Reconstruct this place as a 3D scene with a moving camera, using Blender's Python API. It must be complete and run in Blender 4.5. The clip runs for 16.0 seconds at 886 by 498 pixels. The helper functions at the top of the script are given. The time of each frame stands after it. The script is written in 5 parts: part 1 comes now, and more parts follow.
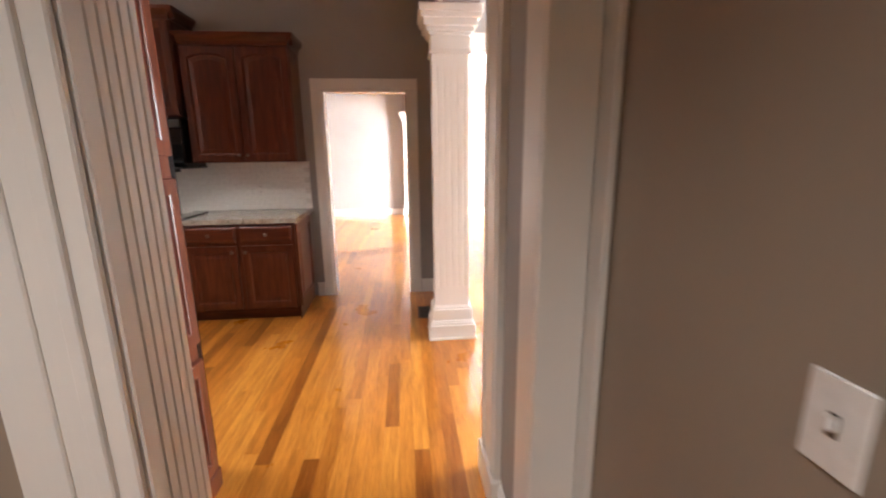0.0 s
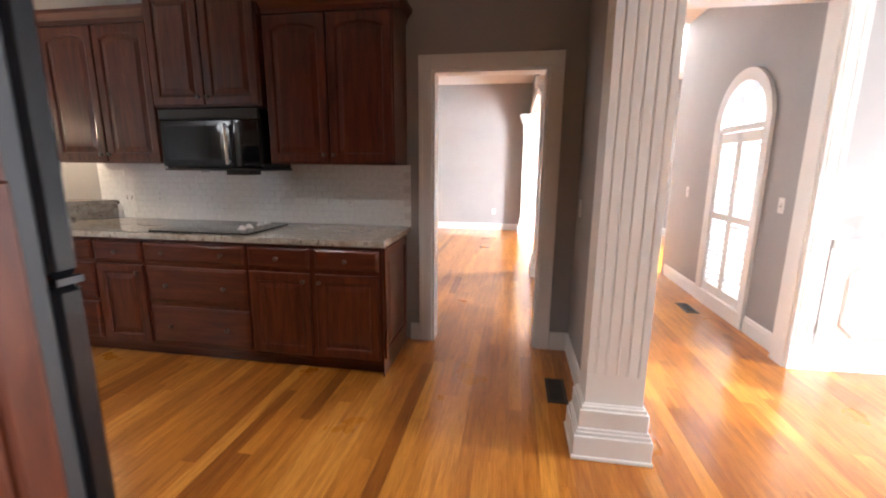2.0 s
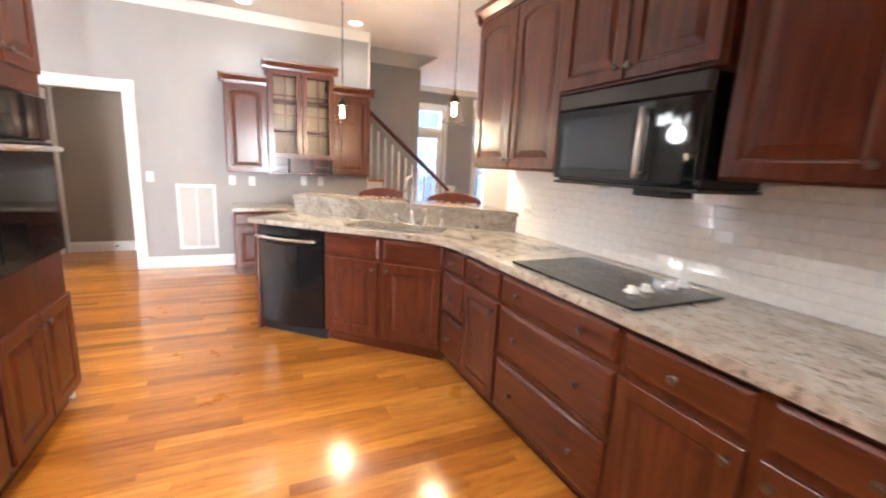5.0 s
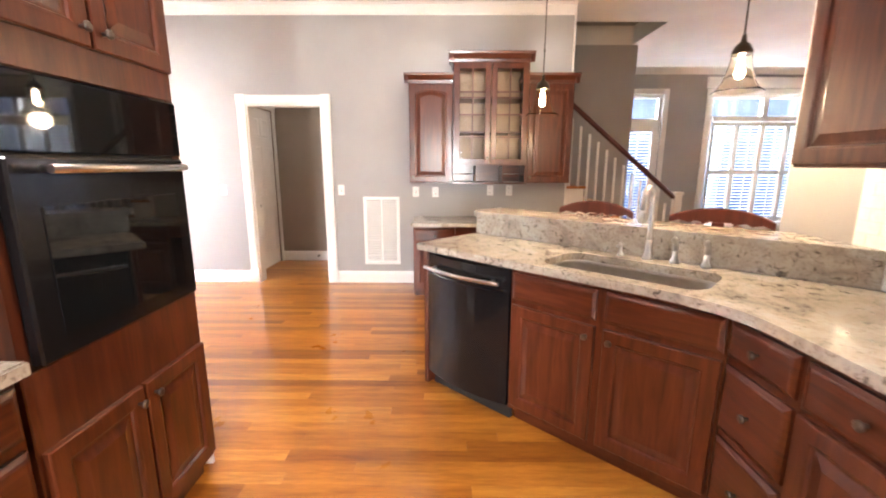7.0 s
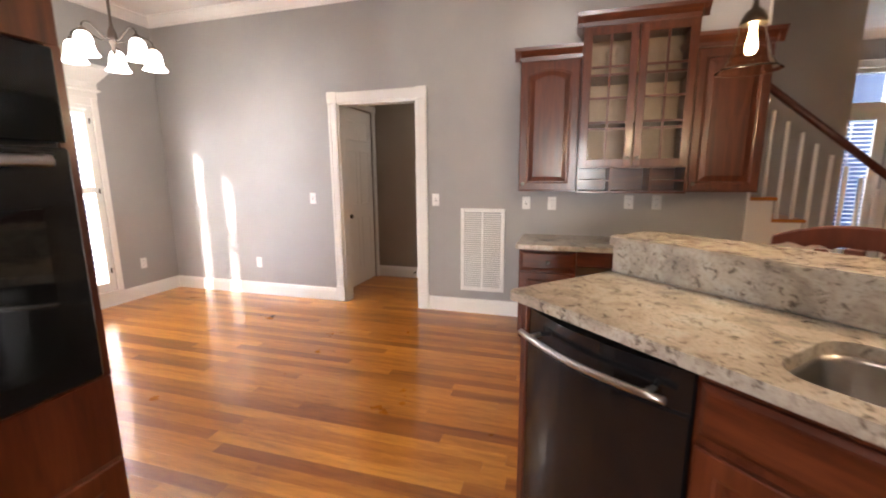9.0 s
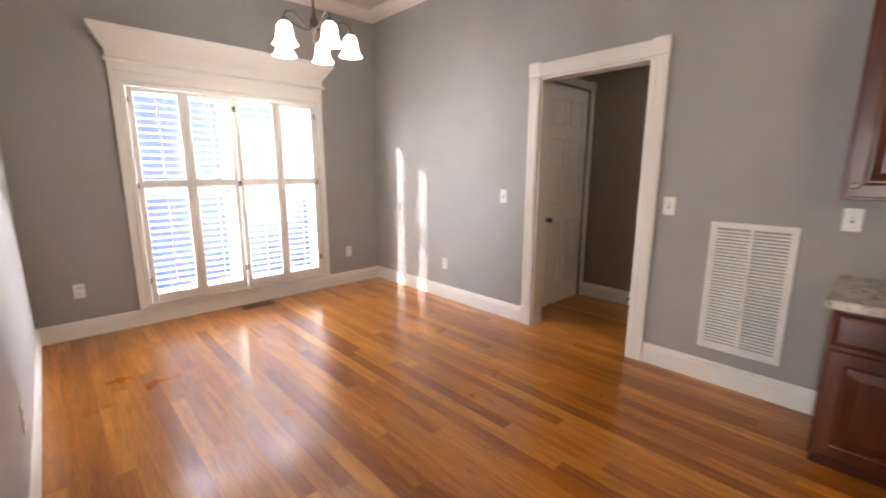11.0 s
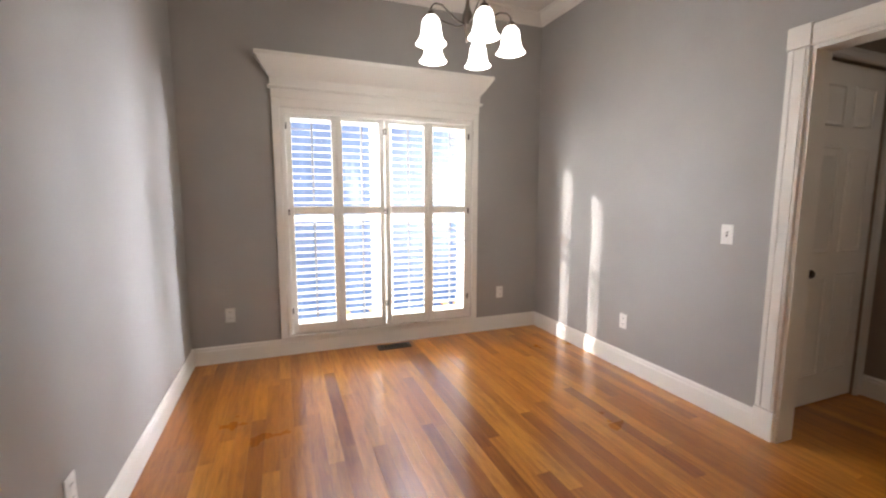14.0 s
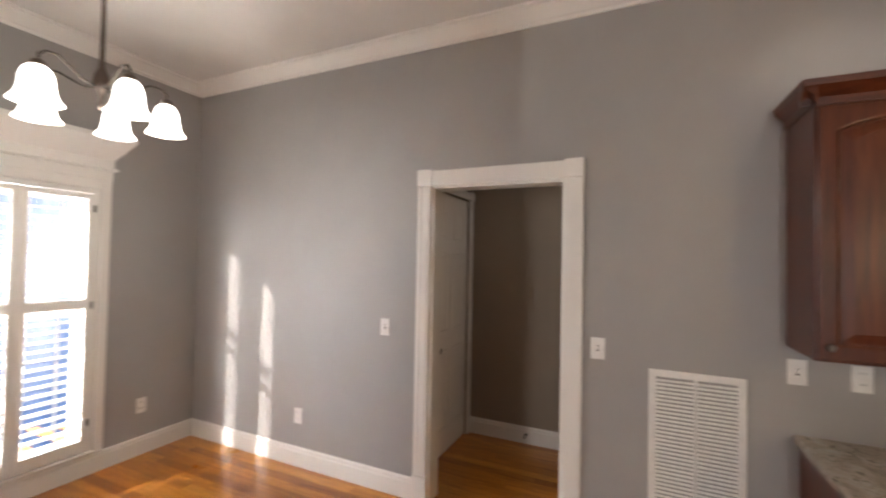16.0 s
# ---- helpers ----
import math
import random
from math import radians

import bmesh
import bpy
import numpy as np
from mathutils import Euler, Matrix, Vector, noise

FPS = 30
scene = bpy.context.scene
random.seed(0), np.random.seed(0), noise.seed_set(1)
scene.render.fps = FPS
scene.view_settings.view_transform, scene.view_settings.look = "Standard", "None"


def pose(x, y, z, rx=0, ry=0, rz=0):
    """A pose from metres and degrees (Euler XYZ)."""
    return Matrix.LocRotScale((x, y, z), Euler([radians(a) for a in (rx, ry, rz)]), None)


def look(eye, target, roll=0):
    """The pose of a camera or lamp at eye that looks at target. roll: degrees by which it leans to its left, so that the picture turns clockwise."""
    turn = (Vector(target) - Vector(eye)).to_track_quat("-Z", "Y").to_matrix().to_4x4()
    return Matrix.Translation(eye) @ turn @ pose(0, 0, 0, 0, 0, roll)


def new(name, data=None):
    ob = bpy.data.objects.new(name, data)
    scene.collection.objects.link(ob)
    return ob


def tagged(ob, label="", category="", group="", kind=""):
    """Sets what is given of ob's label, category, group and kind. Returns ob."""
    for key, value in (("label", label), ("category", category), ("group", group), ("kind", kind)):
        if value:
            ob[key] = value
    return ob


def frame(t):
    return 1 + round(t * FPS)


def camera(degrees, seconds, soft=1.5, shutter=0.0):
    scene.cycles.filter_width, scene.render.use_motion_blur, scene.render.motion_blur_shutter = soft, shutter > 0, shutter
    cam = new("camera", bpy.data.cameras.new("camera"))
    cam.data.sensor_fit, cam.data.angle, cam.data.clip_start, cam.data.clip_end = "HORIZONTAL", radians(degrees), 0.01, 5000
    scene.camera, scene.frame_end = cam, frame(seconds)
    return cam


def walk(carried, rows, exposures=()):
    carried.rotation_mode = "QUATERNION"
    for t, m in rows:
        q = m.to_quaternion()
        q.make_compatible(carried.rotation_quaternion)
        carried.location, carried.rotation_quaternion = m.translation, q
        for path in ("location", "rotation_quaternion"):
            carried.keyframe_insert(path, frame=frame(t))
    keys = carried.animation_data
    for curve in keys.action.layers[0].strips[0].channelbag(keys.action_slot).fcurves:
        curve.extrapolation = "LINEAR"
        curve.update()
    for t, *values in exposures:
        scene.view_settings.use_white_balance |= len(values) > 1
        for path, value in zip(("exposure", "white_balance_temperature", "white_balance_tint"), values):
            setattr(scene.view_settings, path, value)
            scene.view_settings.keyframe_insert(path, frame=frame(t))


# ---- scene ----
cam = camera(93.4, 16.0, soft=2.0, shutter=0.4)
PATH = [
    (0, (0.275, 0.498, 1.422), (0.447, 2.442, 0.983), -0.7),
    (0.5, (0.23, 0.774, 1.412), (0.126, 2.728, 0.999), -0.2),
    (1, (0.205, 1.028, 1.395), (-0.026, 2.974, 0.992), 0.2),
    (1.5, (0.131, 1.376, 1.387), (-0.133, 3.323, 1.012), 0.2),
    (2, (0.11, 1.684, 1.374), (-0.212, 3.618, 0.984), 0.4),
    (2.5, (0.132, 2.032, 1.375), (-0.307, 3.942, 0.976), 0.8),
    (3, (0.058, 2.271, 1.36), (-0.534, 4.139, 0.958), 1.3),
    (3.5, (-0.11, 2.534, 1.384), (-0.99, 4.292, 1.018), 1.5),
    (4, (-0.255, 2.687, 1.351), (-1.523, 4.198, 1.024), 2.4),
    (4.5, (-0.399, 2.861, 1.397), (-1.982, 4.029, 1.036), 3.0),
    (4.7, (-0.453, 2.867, 1.436), (-2.113, 3.907, 1.034), 4.1),
    (5, (-0.624, 2.948, 1.385), (-2.402, 3.777, 0.995), 2.8),
    (5.2, (-0.763, 2.966, 1.402), (-2.592, 3.665, 0.995), 2.0),
    (7.5, (-1.899, 3.116, 1.374), (-3.859, 2.987, 0.993), 0.2),
    (8, (-2.118, 3.118, 1.359), (-4.066, 2.872, 0.977), -0.0),
    (10.3, (-3.382, 3.058, 1.342), (-4.992, 1.925, 0.989), -0.3),
    (10.5, (-3.456, 3.025, 1.353), (-4.993, 1.798, 0.988), -0.3),
    (11, (-3.608, 2.856, 1.328), (-4.957, 1.427, 0.955), 0.1),
    (11.5, (-3.766, 2.632, 1.351), (-4.903, 1.035, 0.954), -0.2),
    (12, (-3.909, 2.475, 1.329), (-4.842, 0.752, 0.93), -0.7),
    (12.5, (-4.066, 2.329, 1.315), (-4.838, 0.522, 0.941), -0.7),
    (13, (-4.084, 2.238, 1.291), (-4.741, 0.381, 0.943), -0.8),
    (13.5, (-4.085, 2.215, 1.292), (-4.693, 0.336, 0.977), -0.5),
    (14, (-4.107, 2.2, 1.3), (-4.825, 0.348, 1.064), 0.1),
    (14.5, (-4.092, 2.143, 1.41), (-5.026, 0.379, 1.289), 0.6),
    (15, (-4.069, 2.055, 1.496), (-5.314, 0.49, 1.483), 1.0),
    (15.5, (-4.066, 2.044, 1.546), (-5.628, 0.795, 1.582), 0.8),
    (16, (-4.107, 2.069, 1.575), (-5.924, 1.234, 1.618), 1.1),
]
walk(cam, [(t, look(eye, target, roll)) for t, eye, target, roll in PATH], [(0, 2.2, 5900, 12), (1, 2.3, 5550, 8), (1.5, 2.1, 5250, 8), (2, 1.65, 5550, 11), (3, 1.65, 5700, 13), (3.5, 2.1, 5500, 11), (4, 2.2, 5450, 11), (4.5, 2.7, 5500, 10), (5, 3.0, 5700, 11), (8, 2.45, 6250, 15), (10.5, 1.4, 6400, 15), (12, 1.4, 6350, 13), (14, 1.05, 6250, 11), (16, 1.1, 6400, 13)])

# ---- world, sun, exposure ----
SUN_DIR = Vector((-1.0, 0.485, -0.31)).normalized()      # the way the light travels
wd = bpy.data.worlds.new("sky")
scene.world = wd
wd.use_nodes = True
wn = wd.node_tree.nodes
sky = wn.new("ShaderNodeTexSky")
sky.sky_type = 'NISHITA'
sky.sun_disc = False
sky.sun_elevation = math.asin(-SUN_DIR.z)
sky.sun_rotation = math.atan2(-SUN_DIR.x, -SUN_DIR.y)
wn["Background"].inputs["Strength"].default_value = 0.15
wd.node_tree.links.new(sky.outputs[0], wn["Background"].inputs["Color"])
sun_data = bpy.data.lights.new("sun", 'SUN')
sun_data.energy, sun_data.angle, sun_data.color = 5.0, radians(0.35), (1.0, 0.93, 0.84)
sun = new("sun", sun_data)
sun.rotation_euler = SUN_DIR.to_track_quat("-Z", "Y").to_euler()


def window_light(name, x, y, z, w, h, normal, watts, color=(0.9, 0.95, 1.0)):
    """An area lamp in or near a window's opening that stands in for the sky's light."""
    d = bpy.data.lights.new(name, 'AREA')
    d.shape, d.size, d.size_y, d.energy, d.color = 'RECTANGLE', w, h, watts, color
    ob = new(name, d)
    ob.location = (x, y, z)
    ob.rotation_euler = Vector(normal).to_track_quat("-Z", "Y").to_euler()
    return ob


window_light("skylight_foyer", 4.66, 2.675, 1.25, 0.7, 1.8, (-1, 0, 0), 20, (1.0, 0.97, 0.92))
# turned towards the fridge's side panel to brighten it
window_light("skylight_side", 4.56, 3.50, 1.3, 0.36, 1.7, (-1, -0.5, 0), 100, (1.0, 0.97, 0.92))
window_light("skylight_arch", 2.95, 5.93, 3.0, 1.0, 1.0, (-2.0, 0, -1.9), 130, (1.0, 0.97, 0.92))
window_light("skylight_dining", 3.27, 8.1, 1.3, 0.74, 1.9, (-1, 0, 0), 230, (1.0, 0.95, 0.88))
# the next four stand outside, out of view, added to brighten nook and great room
window_light("skylight_nook", -4.96, -2.35, 3.0, 1.8, 1.1, (0, 2.9, -2.3), 90, (0.93, 0.96, 1.0))
window_light("skylight_window_east", -3.25, -2.3, 1.3, 1.1, 1.7, (-1.5, 1, 0), 75, (0.93, 0.96, 1.0))
# tilted up as a fill lamp for the nook's east wall
window_light("fill_window_west", -7.2, -2.3, 1.1, 1.1, 1.7, (1.7, 1, 0.3), 640, (0.93, 0.96, 1.0))
window_light("skylight_great", -10.4, 8.3, 3.5, 4.4, 1.2, (2.9, 0, -1.9), 550, (0.86, 0.92, 1.0))


# ---- materials ----
def material(name):
    m = bpy.data.materials.new(name)
    m.use_nodes = True
    nt = m.node_tree
    return m, nt, nt.nodes["Principled BSDF"]


def node(nt, kind, **values):
    n = nt.nodes.new(kind)
    for k, v in values.items():
        n.inputs[k.replace("_", " ")].default_value = v
    return n


def ramp(nt, fac, stops):
    r = nt.nodes.new("ShaderNodeValToRGB")
    e = r.color_ramp.elements
    while len(e) < len(stops):
        e.new(0.5)
    for el, (p, c) in zip(e, stops):
        el.position, el.color = p, (*c, 1)
    nt.links.new(fac, r.inputs[0])
    return r.outputs[0]


def place_vec(nt, scale=(1, 1, 1), random_shift=False):
    """World position, scaled; shifted by each object's random number where asked."""
    g = nt.nodes.new("ShaderNodeNewGeometry")
    out = g.outputs["Position"]
    if random_shift:
        oi = nt.nodes.new("ShaderNodeObjectInfo")
        add = nt.nodes.new("ShaderNodeMath")
        add.operation = 'ADD'
        nt.links.new(oi.outputs["Random"], add.inputs[0])
        nt.links.new(g.outputs["Random Per Island"], add.inputs[1])
        mul = nt.nodes.new("ShaderNodeVectorMath")
        mul.operation = 'MULTIPLY_ADD'
        mul.inputs[1].default_value = (7.3, 11.9, 5.1)
        nt.links.new(add.outputs[0], mul.inputs[0])
        nt.links.new(out, mul.inputs[2])
        out = mul.outputs[0]
    mp = nt.nodes.new("ShaderNodeMapping")
    mp.inputs["Scale"].default_value = scale
    nt.links.new(out, mp.inputs["Vector"])
    return mp.outputs[0]


def noise_tex(nt, vec, scale, detail=4.0, rough=0.55, distort=0.0):
    n = node(nt, "ShaderNodeTexNoise", Scale=scale, Detail=detail, Roughness=rough, Distortion=distort)
    nt.links.new(vec, n.inputs["Vector"])
    return n.outputs["Fac"]


def mix(nt, fac, a, b, kind='MIX'):
    m = nt.nodes.new("ShaderNodeMix")
    m.data_type, m.blend_type = 'RGBA', kind
    for sock, v in ((m.inputs[0], fac), (m.inputs[6], a), (m.inputs[7], b)):
        if hasattr(v, "links"):
            nt.links.new(v, sock)
        elif isinstance(v, (int, float)):
            sock.default_value = v
        else:
            sock.default_value = (*v, 1)
    return m.outputs[2]


def bump(nt, b, height, strength, dist=0.002):
    n = node(nt, "ShaderNodeBump", Strength=strength, Distance=dist)
    nt.links.new(height, n.inputs["Height"])
    nt.links.new(n.outputs[0], b.inputs["Normal"])


def paint(name, color, rough=0.6, vary=0.06, bumpy=0.15, grain=120.0):
    """Painted surface: faint roller texture and large soft unevenness."""
    m, nt, b = material(name)
    v = place_vec(nt)
    big = noise_tex(nt, v, 1.3, 3)
    dark = [c * (1 - vary) for c in color]
    lite = [min(1, c * (1 + vary)) for c in color]
    nt.links.new(ramp(nt, big, [(0.3, dark), (0.7, lite)]), b.inputs["Base Color"])
    fine = noise_tex(nt, v, grain, 2)
    bump(nt, b, fine, bumpy, 0.001)
    b.inputs["Roughness"].default_value = rough
    return m


def wood(name, dark, mid, lite, axis_scale, rough=0.32, coat=0.26):
    """Stained wood with grain along the axis that has the small scale."""
    m, nt, b = material(name)
    v = place_vec(nt, axis_scale, True)
    g1 = noise_tex(nt, v, 3.0, 6, 0.6, 0.6)
    g2 = noise_tex(nt, v, 14.0, 4, 0.6)
    base = ramp(nt, g1, [(0.25, dark), (0.5, mid), (0.78, lite)])
    col = mix(nt, 0.35, base, ramp(nt, g2, [(0.3, dark), (0.7, lite)]), 'MULTIPLY')
    col = mix(nt, 0.55, base, col)
    nt.links.new(col, b.inputs["Base Color"])
    r = node(nt, "ShaderNodeMapRange")
    r.inputs["To Min"].default_value, r.inputs["To Max"].default_value = rough - 0.06, rough + 0.12
    nt.links.new(g1, r.inputs["Value"])
    nt.links.new(r.outputs[0], b.inputs["Roughness"])
    b.inputs["Coat Weight"].default_value = coat
    b.inputs["Coat Roughness"].default_value = 0.14
    b.inputs["Specular IOR Level"].default_value = 0.36
    bump(nt, b, g2, 0.08, 0.001)
    return m


def plain(name, color, rough=0.4, metal=0.0, emit=0.0, emit_color=None, coat=0.0):
    m, nt, b = material(name)
    v = place_vec(nt)
    f = noise_tex(nt, v, 35.0, 3)
    nt.links.new(ramp(nt, f, [(0.3, [c * 0.93 for c in color]), (0.7, [min(1, c * 1.05) for c in color])]), b.inputs["Base Color"])
    b.inputs["Roughness"].default_value, b.inputs["Metallic"].default_value = rough, metal
    b.inputs["Coat Weight"].default_value = coat
    if emit:
        b.inputs["Emission Color"].default_value = (*(emit_color or color), 1)
        b.inputs["Emission Strength"].default_value = emit
    return m


def floor_oak(name):
    """Varnished oak strip: each board its own tone, grain along y."""
    m, nt, b = material(name)
    g = nt.nodes.new("ShaderNodeNewGeometry")
    oi = nt.nodes.new("ShaderNodeObjectInfo")
    add = nt.nodes.new("ShaderNodeMath")
    add.operation = 'ADD'
    nt.links.new(oi.outputs["Random"], add.inputs[0])
    nt.links.new(g.outputs["Random Per Island"], add.inputs[1])
    fr = nt.nodes.new("ShaderNodeMath")
    fr.operation = 'FRACT'
    nt.links.new(add.outputs[0], fr.inputs[0])
    tone = ramp(nt, fr.outputs[0], [(0.0, (0.29, 0.094, 0.012)), (0.14, (0.43, 0.153, 0.018)), (0.6, (0.54, 0.208, 0.026)), (1.0, (0.66, 0.29, 0.045))])
    v = place_vec(nt, (14, 1.3, 14), True)
    grain = noise_tex(nt, v, 2.2, 6, 0.62, 0.35)
    fine = noise_tex(nt, place_vec(nt, (90, 4, 90), True), 3.0, 3, 0.6)
    col = mix(nt, 0.65, tone, ramp(nt, grain, [(0.27, (0.38, 0.27, 0.18)), (0.42, (0.74, 0.66, 0.58)), (0.54, (1.0, 0.98, 0.95)), (0.72, (1.2, 1.2, 1.15))]), 'MULTIPLY')
    col = mix(nt, 0.5, col, ramp(nt, fine, [(0.35, (0.6, 0.5, 0.42)), (0.6, (1, 1, 1))]), 'MULTIPLY')
    nt.links.new(col, b.inputs["Base Color"])
    wear = noise_tex(nt, place_vec(nt), 2.0, 5)
    r = node(nt, "ShaderNodeMapRange")
    r.inputs["To Min"].default_value, r.inputs["To Max"].default_value = 0.24, 0.34
    nt.links.new(wear, r.inputs["Value"])
    nt.links.new(r.outputs[0], b.inputs["Roughness"])
    b.inputs["Specular IOR Level"].default_value = 0.3
    b.inputs["Coat Weight"].default_value = 0.7
    b.inputs["Coat Roughness"].default_value = 0.15
    bump(nt, b, fine, 0.02, 0.0005)
    return m


def granite(name):
    """Pale polished granite: soft cream and grey-green clouds, drawn-out dark flecks."""
    m, nt, b = material(name)
    v = place_vec(nt)
    big = noise_tex(nt, v, 6, 6, 0.62, 1.2)
    col = ramp(nt, big, [(0.30, (0.25, 0.225, 0.20)), (0.42, (0.37, 0.325, 0.27)), (0.54, (0.46, 0.415, 0.35)), (0.70, (0.48, 0.47, 0.43))])
    vein = noise_tex(nt, v, 30, 5, 0.65, 0.7)
    col = mix(nt, 0.85, col, ramp(nt, vein, [(0.31, (0.10, 0.10, 0.11)), (0.38, (0.50, 0.47, 0.45)), (0.44, (1.05, 1.05, 1.05))]), 'MULTIPLY')
    fine = noise_tex(nt, v, 70, 4, 0.7)
    col = mix(nt, 0.55, col, ramp(nt, fine, [(0.34, (0.45, 0.40, 0.37)), (0.46, (0.95, 0.94, 0.92)), (0.62, (1.06, 1.06, 1.06))]), 'MULTIPLY')
    nt.links.new(col, b.inputs["Base Color"])
    b.inputs["Roughness"].default_value = 0.16
    b.inputs["Coat Weight"].default_value = 0.3
    return m


def glass(name, tint=(1, 1, 1), rough=0.0):
    m, nt, b = material(name)
    b.inputs["Base Color"].default_value = (*tint, 1)
    b.inputs["Roughness"].default_value = rough
    b.inputs["Transmission Weight"].default_value = 1.0
    b.inputs["IOR"].default_value = 1.1
    return m


M_WALL = paint("grey_wall_paint", (0.35, 0.335, 0.322), 0.55)
M_HALL = paint("taupe_wall_paint", (0.30, 0.245, 0.19), 0.6)
M_CEIL = paint("ceiling_paint", (0.72, 0.70, 0.66), 0.8)
M_TRIM = paint("white_trim_paint", (0.80, 0.78, 0.74), 0.35, 0.03, 0.05, 60)
M_CHERRY = wood("cherry_vertical", (0.048, 0.0105, 0.0045), (0.107, 0.025, 0.0095), (0.178, 0.047, 0.0175), (9, 9, 0.9))
M_CHERRYH = wood("cherry_flat_grain", (0.048, 0.0105, 0.0045), (0.107, 0.025, 0.0095), (0.178, 0.047, 0.0175), (0.9, 0.9, 9))
M_BACK = plain("pale_cabinet_back", (0.30, 0.21, 0.13), 0.5)
# wood colour darkened to stand for shade inside the desk drawer
M_DARK = plain("cabinet_inside_shadow_wood", (0.03, 0.012, 0.008), 0.6)
M_FLOOR = floor_oak("oak_floor")
M_GRANITE = granite("beige_granite")
M_BLACK = plain("black_enamel", (0.008, 0.008, 0.009), 0.16, 0.0, coat=0.12)
M_BLACK.node_tree.nodes["Principled BSDF"].inputs["Specular IOR Level"].default_value = 0.32
M_BLACKGLASS = plain("black_glass", (0.006, 0.007, 0.008), 0.04, coat=0.1)
M_BLACKMATT = plain("black_plastic", (0.02, 0.02, 0.02), 0.5)
M_STEEL = plain("brushed_steel", (0.62, 0.62, 0.62), 0.28, 1.0)
M_SINK = plain("satin_steel", (0.36, 0.35, 0.34), 0.3, 1.0)
M_CHROME = plain("chrome", (0.8, 0.8, 0.8), 0.1, 1.0)
M_PEWTER = plain("pewter", (0.16, 0.13, 0.11), 0.35, 0.9)
M_PLASTIC = plain("white_plastic", (0.8, 0.79, 0.76), 0.35)
M_TILE = plain("white_glazed_tile", (0.87, 0.87, 0.84), 0.08, coat=0.4)
bump(M_TILE.node_tree, M_TILE.node_tree.nodes["Principled BSDF"], noise_tex(M_TILE.node_tree, place_vec(M_TILE.node_tree), 16, 2), 0.35, 0.004)
M_GROUT = plain("tile_grout", (0.70, 0.69, 0.66), 0.85)
M_SHADE = plain("frosted_lamp_glass", (0.95, 0.92, 0.85), 0.5, 0.0, 2.6, (1.0, 0.95, 0.88))
M_BULB = plain("lamp_bulb", (1.0, 0.9, 0.7), 0.4, 0.0, 60.0, (1.0, 0.75, 0.42))
M_CAN = plain("recessed_lamp_lens", (1.0, 0.95, 0.9), 0.5, 0.0, 1.6, (1.0, 0.9, 0.75))
M_GLASS = glass("clear_glass")
M_VENT = plain("brown_register_metal", (0.06, 0.045, 0.035), 0.5, 0.3)
M_SLOT = plain("dark_slot", (0.03, 0.03, 0.03), 0.8)
M_STOOL = wood("dark_stool_wood", (0.05, 0.012, 0.008), (0.09, 0.022, 0.013), (0.13, 0.035, 0.02), (9, 9, 0.9))
M_KNOB = plain("bronze_door_knob", (0.05, 0.04, 0.03), 0.35, 0.8)


# ---- mesh helpers ----
def part(name, bm, mat, parent=None, label=""):
    me = bpy.data.meshes.new(name)
    bmesh.ops.recalc_face_normals(bm, faces=bm.faces)
    bm.to_mesh(me)
    bm.free()
    me.materials.append(mat)
    ob = new(name, me)
    if parent is not None:
        ob.parent = parent
    return tagged(ob, label)


def thing(name, x, y, z, rz, label, category, group="", kind=""):
    ob = new(name)
    ob.matrix_basis = pose(x, y, z, 0, 0, rz)
    ob.empty_display_size = 0.1
    return tagged(ob, label, category, group, kind)


def setting(name, bm, mat, label=""):
    return tagged(part(name, bm, mat, None, label), kind="structure")


def box(bm, x0, y0, z0, x1, y1, z1, bevel=0.0):
    vs = [bm.verts.new((x, y, z)) for z in (z0, z1) for x, y in ((x0, y0), (x1, y0), (x1, y1), (x0, y1))]
    fs = [bm.faces.new([vs[i] for i in f]) for f in ((3, 2, 1, 0), (4, 5, 6, 7), (0, 1, 5, 4), (1, 2, 6, 5), (2, 3, 7, 6), (3, 0, 4, 7))]
    if bevel:
        bmesh.ops.bevel(bm, geom=list({e for f in fs for e in f.edges}), offset=bevel, segments=1, affect='EDGES')
    return bm


def boxm(x0, y0, z0, x1, y1, z1, bevel=0.0):
    return box(bmesh.new(), x0, y0, z0, x1, y1, z1, bevel)


def prism(bm, pts, z0, z1, bevel=0.0):
    lo = [bm.verts.new((x, y, z0)) for x, y in pts]
    hi = [bm.verts.new((x, y, z1)) for x, y in pts]
    n = len(pts)
    top = bm.faces.new(hi)
    bm.faces.new(lo[::-1])
    for i in range(n):
        bm.faces.new((lo[i], lo[(i + 1) % n], hi[(i + 1) % n], hi[i]))
    if bevel:
        bmesh.ops.bevel(bm, geom=list(top.edges), offset=bevel, segments=2, affect='EDGES')
    return bm


def lathe(bm, profile, n=16, cx=0.0, cy=0.0):
    """A turned shape from (radius, z) pairs round the z axis."""
    rings = []
    for r, z in profile:
        rings.append([bm.verts.new((cx + max(r, 1e-4) * math.cos(2 * math.pi * i / n), cy + max(r, 1e-4) * math.sin(2 * math.pi * i / n), z)) for i in range(n)])
    for a, b in zip(rings, rings[1:]):
        for i in range(n):
            f = bm.faces.new((a[i], a[(i + 1) % n], b[(i + 1) % n], b[i]))
            f.smooth = True
    bm.faces.new(rings[0][::-1])
    bm.faces.new(rings[-1])
    return bm


